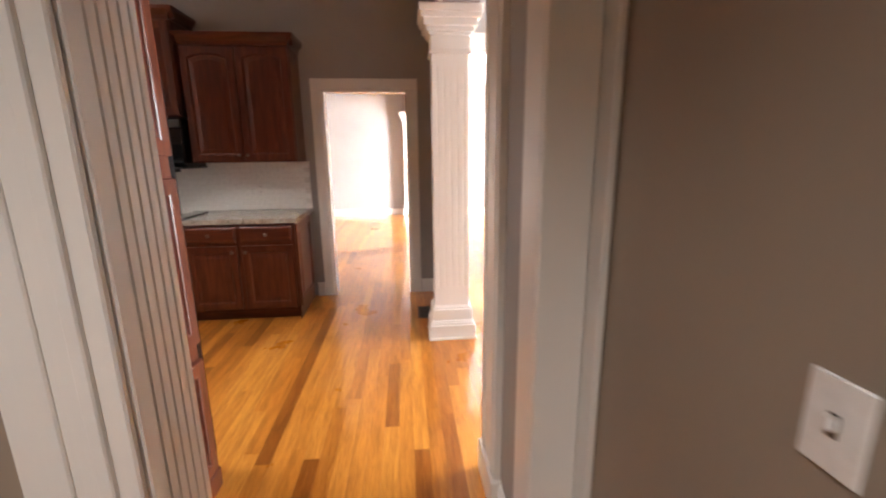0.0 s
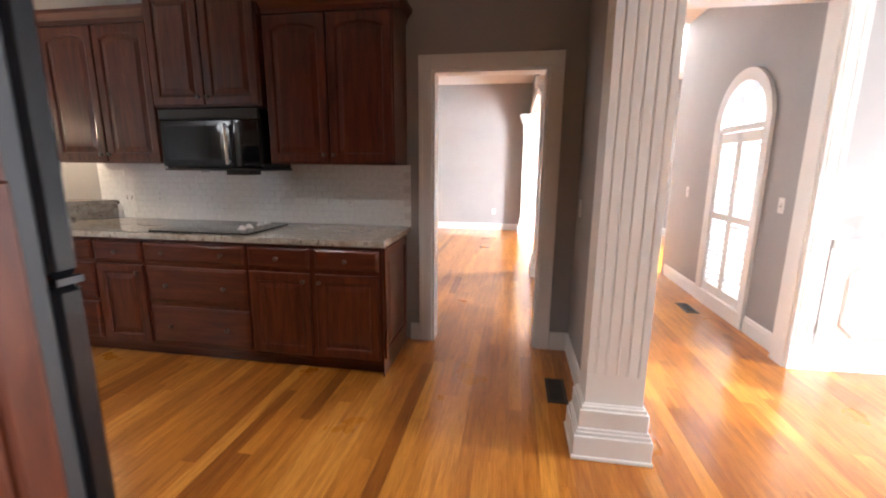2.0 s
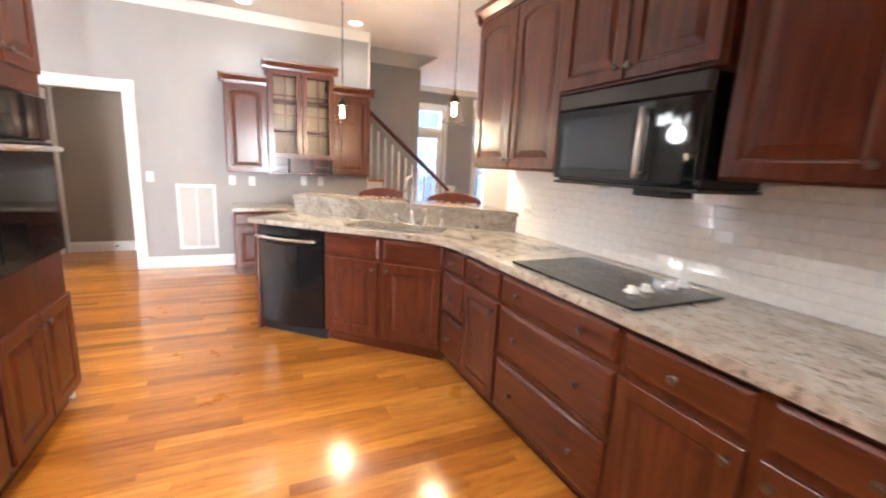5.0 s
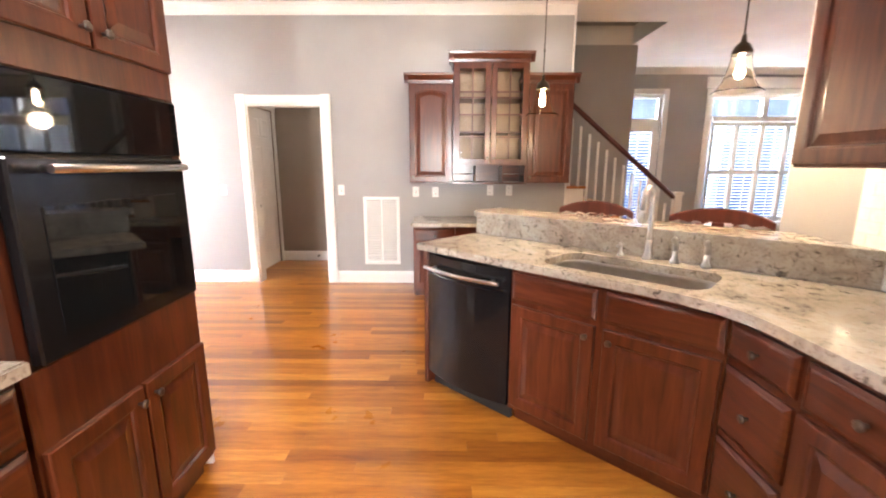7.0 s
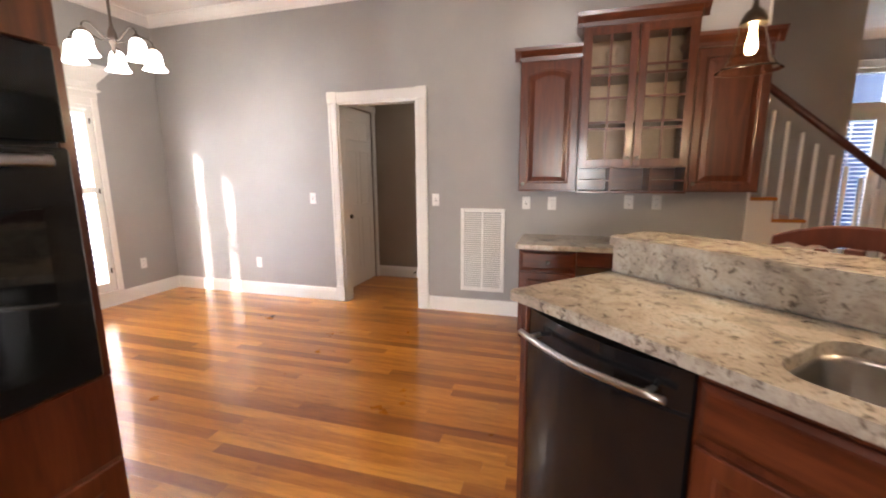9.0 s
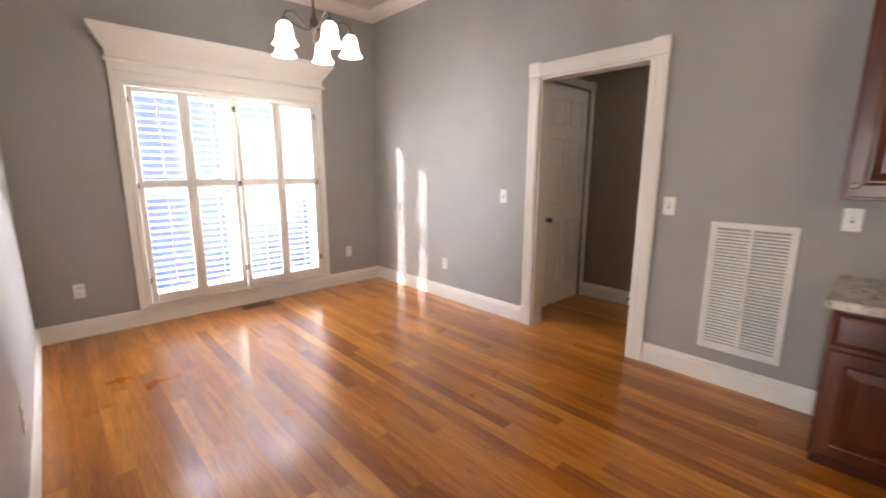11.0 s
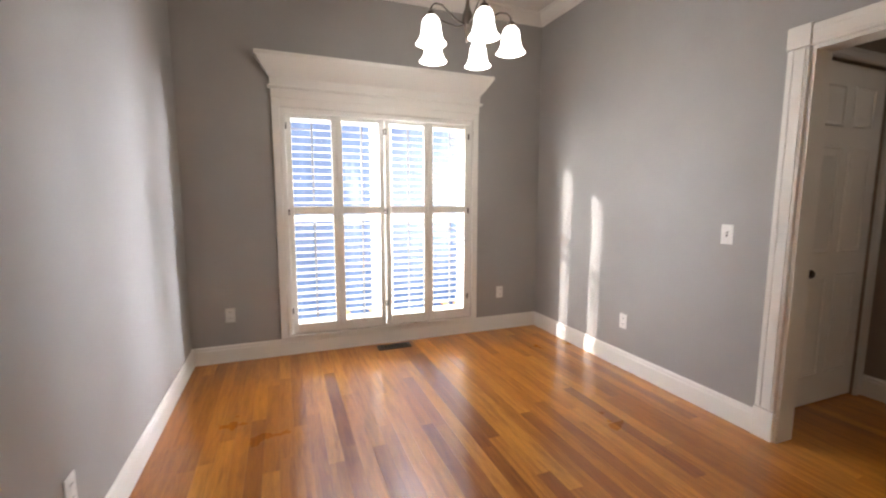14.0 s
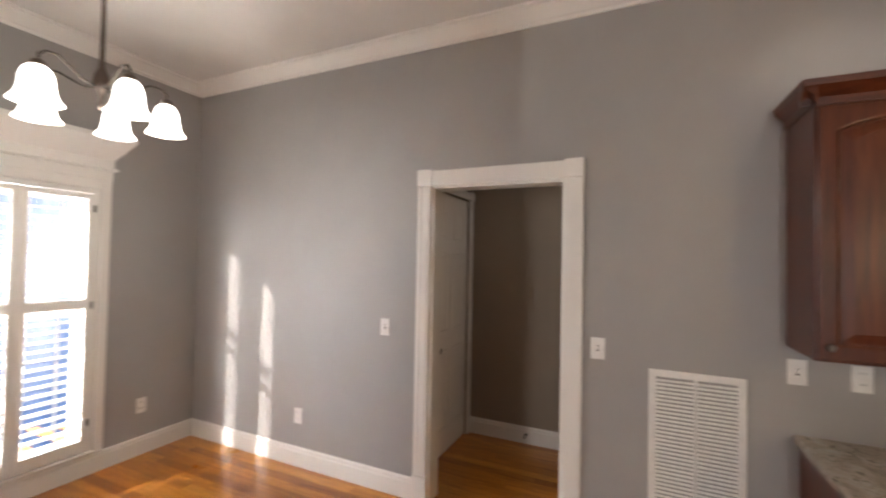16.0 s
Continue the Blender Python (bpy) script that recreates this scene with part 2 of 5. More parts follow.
def tube(bm, pts, r, n=8, r1=None):
    """A round bar through points."""
    pts = [Vector(p) for p in pts]
    rings = []
    for i, p in enumerate(pts):
        d = (pts[min(i + 1, len(pts) - 1)] - pts[max(i - 1, 0)]).normalized()
        a = d.orthogonal().normalized() if i == 0 else (rings[-1][1] - d * rings[-1][1].dot(d)).normalized()
        b = d.cross(a)
        rr = r if r1 is None else r + (r1 - r) * i / (len(pts) - 1)
        rings.append(([bm.verts.new(p + (a * math.cos(2 * math.pi * k / n) + b * math.sin(2 * math.pi * k / n)) * rr) for k in range(n)], a))
    for (u, _), (v, _) in zip(rings, rings[1:]):
        for k in range(n):
            f = bm.faces.new((u[k], u[(k + 1) % n], v[(k + 1) % n], v[k]))
            f.smooth = True
    bm.faces.new(rings[0][0][::-1])
    bm.faces.new(rings[-1][0])
    return bm


def strip(bm, p0, p1, normal, profile):
    """A moulding of constant profile [(out, z)] from p0 to p1, standing out along normal."""
    nx, ny = normal
    a = [bm.verts.new((p0[0] + nx * d, p0[1] + ny * d, z)) for d, z in profile]
    b = [bm.verts.new((p1[0] + nx * d, p1[1] + ny * d, z)) for d, z in profile]
    k = len(profile)
    for i in range(k):
        bm.faces.new((a[i], a[(i + 1) % k], b[(i + 1) % k], b[i]))
    bm.faces.new(a[::-1])
    bm.faces.new(b)
    return bm


CEIL = 3.05
BASE = [(0, 0), (0.016, 0), (0.016, 0.105), (0.012, 0.115), (0.012, 0.128), (0.005, 0.14), (0, 0.14)]
CROWN = [(0, CEIL - 0.10), (0.012, CEIL - 0.10), (0.018, CEIL - 0.085), (0.03, CEIL - 0.078), (0.075, CEIL - 0.03), (0.08, CEIL - 0.018), (0.10, CEIL - 0.012), (0.10, CEIL - 0.001), (0, CEIL - 0.001)]


def wall(name, axis, c0, c1, a0, a1, openings=(), top=CEIL, mat=None):
    """A wall between c0 and c1 across, from a0 to a1 along its axis, with openings (from, to, sill, head)."""
    bm = bmesh.new()

    def put(u0, u1, z0, z1):
        if u1 - u0 > 1e-4 and z1 - z0 > 1e-4:
            if axis == 'x':
                box(bm, u0, c0, z0, u1, c1, z1)
            else:
                box(bm, c0, u0, z0, c1, u1, z1)
    u = a0
    for o0, o1, s, h in sorted(openings):
        put(u, o0, 0, top)
        put(o0, o1, 0, s)
        put(o0, o1, h, top)
        u = o1
    put(u, a1, 0, top)
    return setting(name, bm, mat or M_WALL)


def base_run(name, p0, p1, normal):
    return setting(name, strip(bmesh.new(), p0, p1, normal, BASE), M_TRIM)


def crown_run(name, p0, p1, normal):
    return setting(name, strip(bmesh.new(), p0, p1, normal, CROWN), M_TRIM)


def casing(name, axis, c, side, o0, o1, head, w=0.10, t=0.02, plinth=True, block=True):
    """Door trim on one face of a wall: two legs, head, plinth and corner blocks."""
    root = thing(name, 0, 0, 0, 0, "white painted wooden door trim", "trim", kind="structure")
    y0, y1 = sorted((c, c + side * t))
    yb0, yb1 = sorted((c, c + side * (t + 0.008)))

    def put(n, u0, u1, z0, z1, deep=False, bev=0.004):
        a, b = (yb0, yb1) if deep else (y0, y1)
        bm = boxm(u0, a, z0, u1, b, z1, bev) if axis == 'x' else boxm(a, u0, z0, b, u1, z1, bev)
        if n == "leg" or n == "head":
            d = c + side * (t + 0.004)
            e0, e1 = sorted((c + side * t * 0.5, d))
            for k in ((0.18, 0.3), (0.7, 0.82)):
                if n == "leg":
                    q0, q1 = u0 + (u1 - u0) * k[0], u0 + (u1 - u0) * k[1]
                    box(bm, *((q0, e0, z0, q1, e1, z1) if axis == 'x' else (e0, q0, z0, e1, q1, z1)))
                else:
                    q0, q1 = z0 + (z1 - z0) * k[0], z0 + (z1 - z0) * k[1]
                    box(bm, *((u0, e0, q0, u1, e1, q1) if axis == 'x' else (e0, u0, q0, e1, u1, q1)))
        part(n, bm, M_TRIM, root)
    pz = 0.17 if plinth else 0.0
    for u0, u1 in ((o0 - w, o0), (o1, o1 + w)):
        put("leg", u0, u1, pz, head)
        if plinth:
            put("plinth", u0 - 0.004, u1 + 0.004, 0, pz, True)
        if block:
            put("corner_block", u0 - 0.004, u1 + 0.004, head, head + w + 0.008, True)
    put("head", o0 if block else o0 - w, o1 if block else o1 + w, head, head + w)
    return root


def jamb(name, axis, c0, c1, o0, o1, head, t=0.018):
    """Lining of an opening, standing a little into it."""
    bm = bmesh.new()
    for u0, u1, z0, z1 in ((o0, o0 + t, 0, head - t), (o1 - t, o1, 0, head - t), (o0, o1, head - t, head)):
        box(bm, *((u0, c0, z0, u1, c1, z1) if axis == 'x' else (c0, u0, z0, c1, u1, z1)))
    return setting(name, bm, M_TRIM)


# ---- the large structure ----
NY, WX, SY, EX = 4.78, -6.54, -1.43, -3.42      # kitchen north wall, west wall, window wall, nook's east wall
wall("wall_north", 'x', NY, NY + 0.14, -3.79, 0.74, [(-0.49, 0.32, 0, 2.04)])
wall("wall_west", 'y', WX - 0.12, WX, SY - 0.2, 4.46, [(0.87, 1.71, 0, 2.04)])
WIN = (-5.80, -4.13, 0.165, 2.02)
wall("wall_south", 'x', SY - 0.2, SY, WX - 0.12, EX + 0.14, [WIN])
wall("wall_nook_east", 'y', EX, EX + 0.12, SY, 1.96)
wall("wall_kitchen_south", 'x', 1.30, 1.42, EX + 0.12, -1.3)
casing("door_trim_dining", 'x', NY, -1, -0.49, 0.32, 2.04, plinth=False, block=False)
jamb("door_lining_dining", 'x', NY - 0.004, NY + 0.144, -0.49, 0.32, 2.04)
casing("door_trim_hall", 'y', WX, 1, 0.87, 1.71, 2.04)
jamb("door_lining_hall", 'y', WX - 0.124, WX + 0.004, 0.87, 1.71, 2.04)

# back hall behind the cased doorway
HY, HX = 0.70, -7.71                             # faces of the hall's south and back walls
wall("wall_hall_south", 'x', HY - 0.12, HY, HX, WX - 0.12, [(-7.64, -6.90, 0, 2.10)], mat=M_HALL)
wall("wall_hall_back", 'y', HX - 0.12, HX, 0.0, 2.4, mat=M_HALL)
# unseen wall, added to stop daylight leaking round the hall door
wall("wall_closet_light_block", 'x', -0.12, 0.0, HX - 0.12, WX - 0.12, mat=M_HALL)
wall("wall_hall_north", 'x', 2.4, 2.5, -8.2, WX - 0.12, mat=M_HALL)
base_run("baseboard_hall_back", (HX, HY + 0.02), (HX, 2.4), (1, 0))
base_run("baseboard_hall_south", (-6.815, HY), (WX - 0.12, HY), (0, 1))

# passage where the walk starts
wall("wall_start_right", 'y', 0.75, 0.87, -1.2, 1.50, mat=M_HALL)
# left and back walls are unseen, added to close the passage off
wall("wall_start_left", 'y', -1.3, -1.18, -1.2, 1.2, mat=M_HALL)
wall("wall_start_back", 'x', -1.32, -1.2, -1.3, 0.87, mat=M_HALL)
wall("wall_entry", 'x', 1.20, 1.395, -1.3, -0.232, mat=M_HALL)
wall("wall_pier", 'y', 0.62, 0.87, 1.50, 2.12)
wall("wall_column", 'y', 0.56, 0.74, 3.62, NY)

# front room to the east
wall("wall_front_north", 'x', NY, NY + 0.14, 0.74, 4.6, [(0.80, 2.04, 0, 2.42)])
wall("wall_front_east", 'y', 4.6, 4.8, 0.0, NY + 0.14, [(2.30, 3.05, 0.3, 2.2), (3.30, 3.76, 0.3, 2.2)])
wall("wall_front_south", 'x', -0.12, 0.0, 0.87, 4.8)
wall("wall_arch", 'y', 2.10, 2.30, NY + 0.14, 7.4, [(5.55, 6.30, 0.10, 2.125)])
wall("wall_dining_south", 'x', NY, NY + 0.14, -3.4, -3.39)
wall("wall_dining_far", 'x', 10.9, 11.04, -3.4, 4.4)
wall("wall_dining_west", 'y', -3.5, -3.38, NY + 0.14, 11.04, top=CEIL)
wall("wall_dining_east", 'y', 3.3, 3.5, 7.4, 11.0, [(7.7, 8.5, 0.3, 2.3)])
wall("wall_dining_return", 'x', 7.4, 7.52, 2.1, 3.5)

# great room to the west
wall("wall_great_west", 'y', -9.7, -9.5, 2.5, 12.0, [(6.15, 6.95, 0.05, 2.62), (7.80, 9.75, 0.3, 2.62)])
wall("wall_great_north", 'x', 12.0, 12.14, -9.7, -3.38)
wall("wall_stair", 'y', -8.2, -8.05, 2.5, 5.8)
wall("wall_great_south", 'x', 2.5, 2.62, -9.7, -8.2)

# ceiling, with the stairwell's opening through it
SWX, SWY = -7.08, 5.72                           # near edge and far end of the opening
bm = boxm(SWX, -1.63, CEIL, 4.8, 12.14, CEIL + 0.25)
box(bm, -9.7, SWY, CEIL, SWX, 12.14, CEIL + 0.25)
box(bm, -9.7, -1.63, CEIL, SWX, 2.62, CEIL + 0.25)
box(bm, -9.7, 2.62, CEIL, -8.05, SWY, CEIL + 0.25)
setting("ceiling", bm, M_CEIL)
bm = boxm(SWX, 2.5, CEIL + 0.25, SWX + 0.12, SWY + 0.12, 5.6)
box(bm, -8.2, SWY, CEIL + 0.25, SWX, SWY + 0.12, 5.6)
box(bm, -8.2, 2.5, CEIL + 0.25, SWX, 2.62, 5.6)
box(bm, -8.2, 2.62, CEIL + 0.25, -8.05, SWY, 5.6)
setting("wall_stairwell", bm, M_WALL)
setting("ceiling_stairwell", boxm(-8.2, 2.5, 5.6, SWX + 0.12, SWY + 0.12, 5.7), M_CEIL)
bm = boxm(-9.7, -1.63, -0.12, 4.8, 12.14, -0.012)
setting("subfloor", bm, M_SLOT)

for n, a, b, nn in (("nook_south", (WX, SY), (EX, SY), (0, 1)), ("west_nook", (WX, SY), (WX, 0.77), (1, 0)), ("west_desk", (WX, 1.81), (WX, 2.74), (1, 0)),
                    ("nook_east", (EX, SY), (EX, 2.0), (-1, 0)), ("north_left", (-0.66, NY), (-0.594, NY), (0, -1)), ("north_right", (0.424, NY), (0.56, NY), (0, -1)),
                    ("column", (0.56, 3.66), (0.56, NY), (-1, 0)), ("start_right", (0.75, -1.2), (0.75, 1.4), (-1, 0)), ("pier", (0.62, 1.6), (0.62, 2.0), (-1, 0)),
                    ("dining_far", (-3.38, 10.9), (3.3, 10.9), (0, -1)), ("front_north", (2.16, NY), (4.6, NY), (0, -1)), ("arch_a", (2.10, NY + 0.14), (2.10, 5.44), (-1, 0)),
                    ("arch_b", (2.10, 6.41), (2.10, 7.4), (-1, 0)), ("stair_wall", (-8.05, 2.6), (-8.05, 5.8), (1, 0)), ("great_west", (-9.5, 7.05), (-9.5, 7.75), (1, 0))):
    base_run("baseboard_" + n, a, b, nn)
for n, a, b, nn in (("south", (WX, SY), (EX, SY), (0, 1)), ("west", (WX, SY), (WX, 4.46), (1, 0)), ("nook_east", (EX, SY), (EX, 2.0), (-1, 0)),
                    ("north", (-3.79, NY), (0.56, NY), (0, -1)), ("great_west", (-9.5, 2.62), (-9.5, 12.0), (1, 0))):
    crown_run("crown_" + n, a, b, nn)


# ---- kitchen cabinets ----
def door_mesh(w, h, t=0.02, rail=0.06, arch=0.0, slab=False):
    """A raised-panel door, front at y = -t, from x 0 to w and z 0 to h; arch lowers the panel's shoulders, slab leaves it plain with a rounded edge."""
    bm = bmesh.new()
    n = 13 if arch else 3

    def loop(i, y, rise):
        pts = [(i, i), (w - i, i)]
        for k in range(n):
            u = k / (n - 1)
            pts.append((w - i - (w - 2 * i) * u, h - i - rise * (1 - math.sin(math.pi * u) ** 0.8)))
        return [bm.verts.new((x, y, z)) for x, z in pts]
    a = arch
    steps = [(0.0, 0.0, 0), (0.0, -t + 0.004, 0), (0.004, -t, 0), (rail - 0.008, -t, a), (rail, -t + 0.003, a), (rail + 0.004, -t + 0.010, a)]
    steps += [(rail + 0.012, -t + 0.010, a), (rail + 0.045, -t + 0.001, a), (rail + 0.05, -t + 0.001, a)]
    if h < 0.24 or slab:
        steps = [(0.0, 0.0, 0), (0.0, -t + 0.010, 0), (0.006, -t + 0.007, 0), (0.014, -t + 0.002, 0), (0.022, -t, 0), (0.03, -t, 0)]
    loops = [loop(*s) for s in steps]
    for p, q in zip(loops, loops[1:]):
        m = len(p)
        for k in range(m):
            bm.faces.new((p[k], p[(k + 1) % m], q[(k + 1) % m], q[k]))
    bm.faces.new(loops[-1])
    bm.faces.new(loops[0][::-1])
    return bm


def knob(parent, x, z, y=-0.02):
    bm = bmesh.new()
    lathe(bm, [(0.006, 0), (0.005, 0.012), (0.014, 0.018), (0.015, 0.024), (0.009, 0.029)], 10)
    bmesh.ops.transform(bm, matrix=pose(x, y, z, 90, 0, 0), verts=bm.verts)
    return part("knob", bm, M_PEWTER, parent, "small dark pewter knob")


def front(root, name, x, z, w, h, arch=0.0, knob_at=None, mat=None, y=0.0):
    bm = door_mesh(w, h, arch=arch, slab=name == "drawer")
    bmesh.ops.translate(bm, vec=(x, y, z), verts=bm.verts)
    ob = part(name, bm, mat or (M_CHERRYH if name == "drawer" else M_CHERRY), root)
    if knob_at:
        for kx, kz in knob_at:
            knob(ob, x + kx, z + kz, y - 0.02)
    return ob


def carcass(root, w, d, z0, z1, toe=0.0):
    bm = boxm(0, 0, z0 + toe, w, d, z1, 0.003)
    if toe:
        box(bm, 0.003, 0.075, z0, w - 0.003, d, z0 + toe)
    return part("body", bm, M_CHERRY, root)


def base_unit(x, y, rz, w, layout, d=0.58, h=0.875, group="base cabinets", label="cherry base cabinet with raised panel doors"):
    """layout: 'drawers', 'doors2', 'door1', 'sink'."""
    root = thing("base_cabinet", x, y, 0, rz, label, "cabinet", group)
    if layout == "sink":
        bm = boxm(0.003, 0.075, 0, w - 0.003, d, 0.09)
        box(bm, 0, 0, 0.09, w, d, 0.66)
        box(bm, 0, 0, 0.66, w, 0.018, h)
        box(bm, 0, 0.018, 0.66, 0.018, d, h)
        box(bm, w - 0.018, 0.018, 0.66, w, d, h)
        part("body", bm, M_CHERRY, root)
    else:
        carcass(root, w, d, 0, h, 0.09)
    part("toe_board", strip(bmesh.new(), (0, 0.075), (w, 0.075), (0, -1), [(0, 0), (0.01, 0), (0.01, 0.07), (0.004, 0.084), (0, 0.086)]), M_CHERRYH, root)
    g = 0.012
    if layout == "drawers":
        for z0, z1 in ((0.712, 0.852), (0.425, 0.682), (0.12, 0.395)):
            ks = [(w * 0.22 - g, (z1 - z0) / 2), (w * 0.78 - g, (z1 - z0) / 2)] if w > 0.6 else [(w / 2 - g, (z1 - z0) / 2)]
            front(root, "drawer", g, z0, w - 2 * g, z1 - z0, 0, ks)
    elif layout in ("doors2", "sink"):
        for i in range(2):
            ww = w / 2 - g - 0.02
            x0 = g + i * (w / 2 - g + 0.02)
            front(root, "drawer", x0, 0.712, ww, 0.14, 0, [] if layout == "sink" else [(ww / 2, 0.07)])
            front(root, "door", x0, 0.12, ww, 0.565, 0, [((ww - 0.035) if i == 0 else 0.035, 0.515)])
    else:
        front(root, "drawer", g, 0.70, w - 2 * g, 0.15, 0, [(w / 2 - g, 0.075)])
        front(root, "door", g, 0.115, w - 2 * g, 0.57, 0, [(w - 0.06, 0.52)])
    return root


FY = 4.13       # face of the north base cabinets
base_unit(-1.61, FY, 0, 0.92, "doors2")
base_unit(-2.395, FY, 0, 0.785, "drawers", label="wide cherry drawer cabinet below the cooktop")
base_unit(-2.80, FY, 0, 0.405, "door1", label="cherry base cabinet with one drawer and one door")
base_unit(-3.12, FY, 0, 0.32, "drawers", label="narrow cherry drawer cabinet")
# panelled end of the run
end = thing("cabinet_end_panel", -0.69, FY + 0.004, 0, 90, "cherry raised end panel of the base cabinets", "cabinet panel")
front(end, "panel", 0.02, 0.12, 0.55, 0.74)
part("back_board", boxm(0, -0.006, 0.0, 0.58, 0.0, 0.875), M_CHERRY, end)

# diagonal run with sink and dishwasher
TH = 46.5
UX, UY = math.cos(radians(TH)), math.sin(radians(TH))
KX, KY = -3.115, 4.124                           # corner where the diagonal starts


def diag(u, v):
    """A place u metres down the diagonal from the corner and v metres behind its face."""
    return (KX - UX * u - UY * v, KY - UY * u + UX * v)


SINKW, DWW = 0.945, 0.61
base_unit(*diag(SINKW, 0), TH, SINKW, "sink", d=0.5, label="cherry sink cabinet with two raised panel doors")
pen = thing("peninsula_end_panel", *diag(SINKW + DWW + 0.035, 0), 0, TH, "plain cherry end panel beside the dishwasher", "cabinet panel")
part("board", boxm(0, -0.012, 0, 0.03, 0.5, 0.875, 0.003), M_CHERRY, pen)

dw = thing("dishwasher", *diag(SINKW + DWW, 0), 0, TH, "black dishwasher with bowed door and steel bar handle", "dishwasher")
part("body", boxm(0.005, 0.03, 0.09, DWW - 0.005, 0.5, 0.868), M_BLACKMATT, dw)
bm = bmesh.new()
cols = []
for i in range(13):
    u = i / 12
    bow = -0.012 - 0.045 * math.sin(math.pi * u) ** 0.9
    cols.append([bm.verts.new((0.008 + (DWW - 0.016) * u, yy, zz)) for yy, zz in ((0.03, 0.10), (bow, 0.10), (bow, 0.735), (bow, 0.74), (bow + 0.006, 0.75), (bow + 0.006, 0.862), (0.03, 0.862))])
for a, b in zip(cols, cols[1:]):
    for k in range(6):
        f = bm.faces.new((a[k], b[k], b[k + 1], a[k + 1]))
bm.faces.new(cols[0]); bm.faces.new(cols[-1][::-1])
part("door", bm, M_BLACK, dw)
bm = bmesh.new()
tube(bm, [(0.03 + 0.54 * i / 10, -0.06 - 0.045 * math.sin(math.pi * (0.05 + 0.9 * i / 10)), 0.79) for i in range(11)], 0.011)
for i in (1, 9):
    yy = -0.06 - 0.045 * math.sin(math.pi * (0.05 + 0.9 * i / 10))
    tube(bm, [(0.03 + 0.54 * i / 10, yy, 0.79), (0.03 + 0.54 * i / 10, yy + 0.06, 0.79)], 0.008)
part("handle", bm, M_STEEL, dw, "brushed steel bar handle")
part("kick_plate", boxm(0.01, 0.035, 0.0, DWW - 0.01, 0.06, 0.095), M_BLACKMATT, dw)

# worktop: north run and diagonal in one piece
ov = 0.035
end_u = SINKW + DWW + 0.085
SPL = 0.54                                       # splash stands this far behind the cabinet face
nf = FY - ov
pts = [(-0.655, NY - 0.002), (-0.655, nf), (-2.88, nf)]
c0 = Vector((-2.88, nf)); c1 = Vector((KX + 0.03, nf)); c2 = Vector(diag(0.30, -ov))
for k in range(1, 7):
    s = k / 7
    q = c0 * (1 - s) ** 2 + c1 * 2 * s * (1 - s) + c2 * s * s
    pts.append((q.x, q.y))
pts += [diag(0.30, -ov), diag(end_u - 0.022, -ov), diag(end_u - 0.006, -ov + 0.006), diag(end_u, -ov + 0.022), diag(end_u, SPL), diag(0.0, SPL)]
back = diag(0.0, SPL)
q = diag(-0.6, SPL)
s = (NY - 0.002 - back[1]) / (q[1] - back[1])
pts.append((back[0] + (q[0] - back[0]) * s, NY - 0.002))
wt = thing("worktop", 0, 0, 0, 0, "polished beige granite worktop with dark speckles", "worktop")
top_bm = prism(bmesh.new(), pts[::-1], 0.877, 0.915, 0.006)
top_ob = part("slab", top_bm, M_GRANITE, wt)
# hole for the sink
SU0, SU1, SV0, SV1 = 0.10, 0.83, 0.045, 0.41


def round_rect(u0, u1, v0, v1, r, n=5):
    out = []
    for cu, cv, a0 in ((u1 - r, v1 - r, 0), (u0 + r, v1 - r, 90), (u0 + r, v0 + r, 180), (u1 - r, v0 + r, 270)):
        for k in range(n + 1):
            a = radians(a0 + 90 * k / n)
            out.append((cu + r * math.cos(a), cv + r * math.sin(a)))
    return out


hole = [diag(u, v) for u, v in round_rect(SU0, SU1, SV0, SV1, 0.09)]
cut = part("cutter", prism(bmesh.new(), hole, 0.80, 1.0), M_GRANITE)
md = top_ob.modifiers.new("hole", 'BOOLEAN')
md.object, md.solver = cut, 'EXACT'
bpy.context.view_layer.update()
done = bpy.data.meshes.new_from_object(top_ob.evaluated_get(bpy.context.evaluated_depsgraph_get()))
top_ob.modifiers.clear()
top_ob.data = done
bpy.data.objects.remove(cut)

sink = thing("sink", 0, 0, 0, 0, "undermounted stainless steel sink", "sink")
bm = bmesh.new()
rings = []
for grow, z, r in ((0.012, 0.8765, 0.09), (0.0, 0.8765, 0.09), (-0.004, 0.86, 0.09), (-0.012, 0.72, 0.08), (-0.05, 0.695, 0.06)):
    rings.append([bm.verts.new((*diag(u, v), z)) for u, v in round_rect(SU0 - grow, SU1 + grow, SV0 - grow, SV1 + grow, r)])
for a, b in zip(rings, rings[1:]):
    for k in range(len(a)):
        f = bm.faces.new((a[k], a[(k + 1) % len(a)], b[(k + 1) % len(a)], b[k]))
        f.smooth = True
bm.faces.new(rings[-1])
part("basin", bm, M_SINK, sink)
dx, dy = diag(0.46, 0.23)
part("drain", lathe(bmesh.new(), [(0.045, 0.696), (0.045, 0.699), (0.03, 0.700), (0.025, 0.698)], 16, dx, dy), M_CHROME, sink)

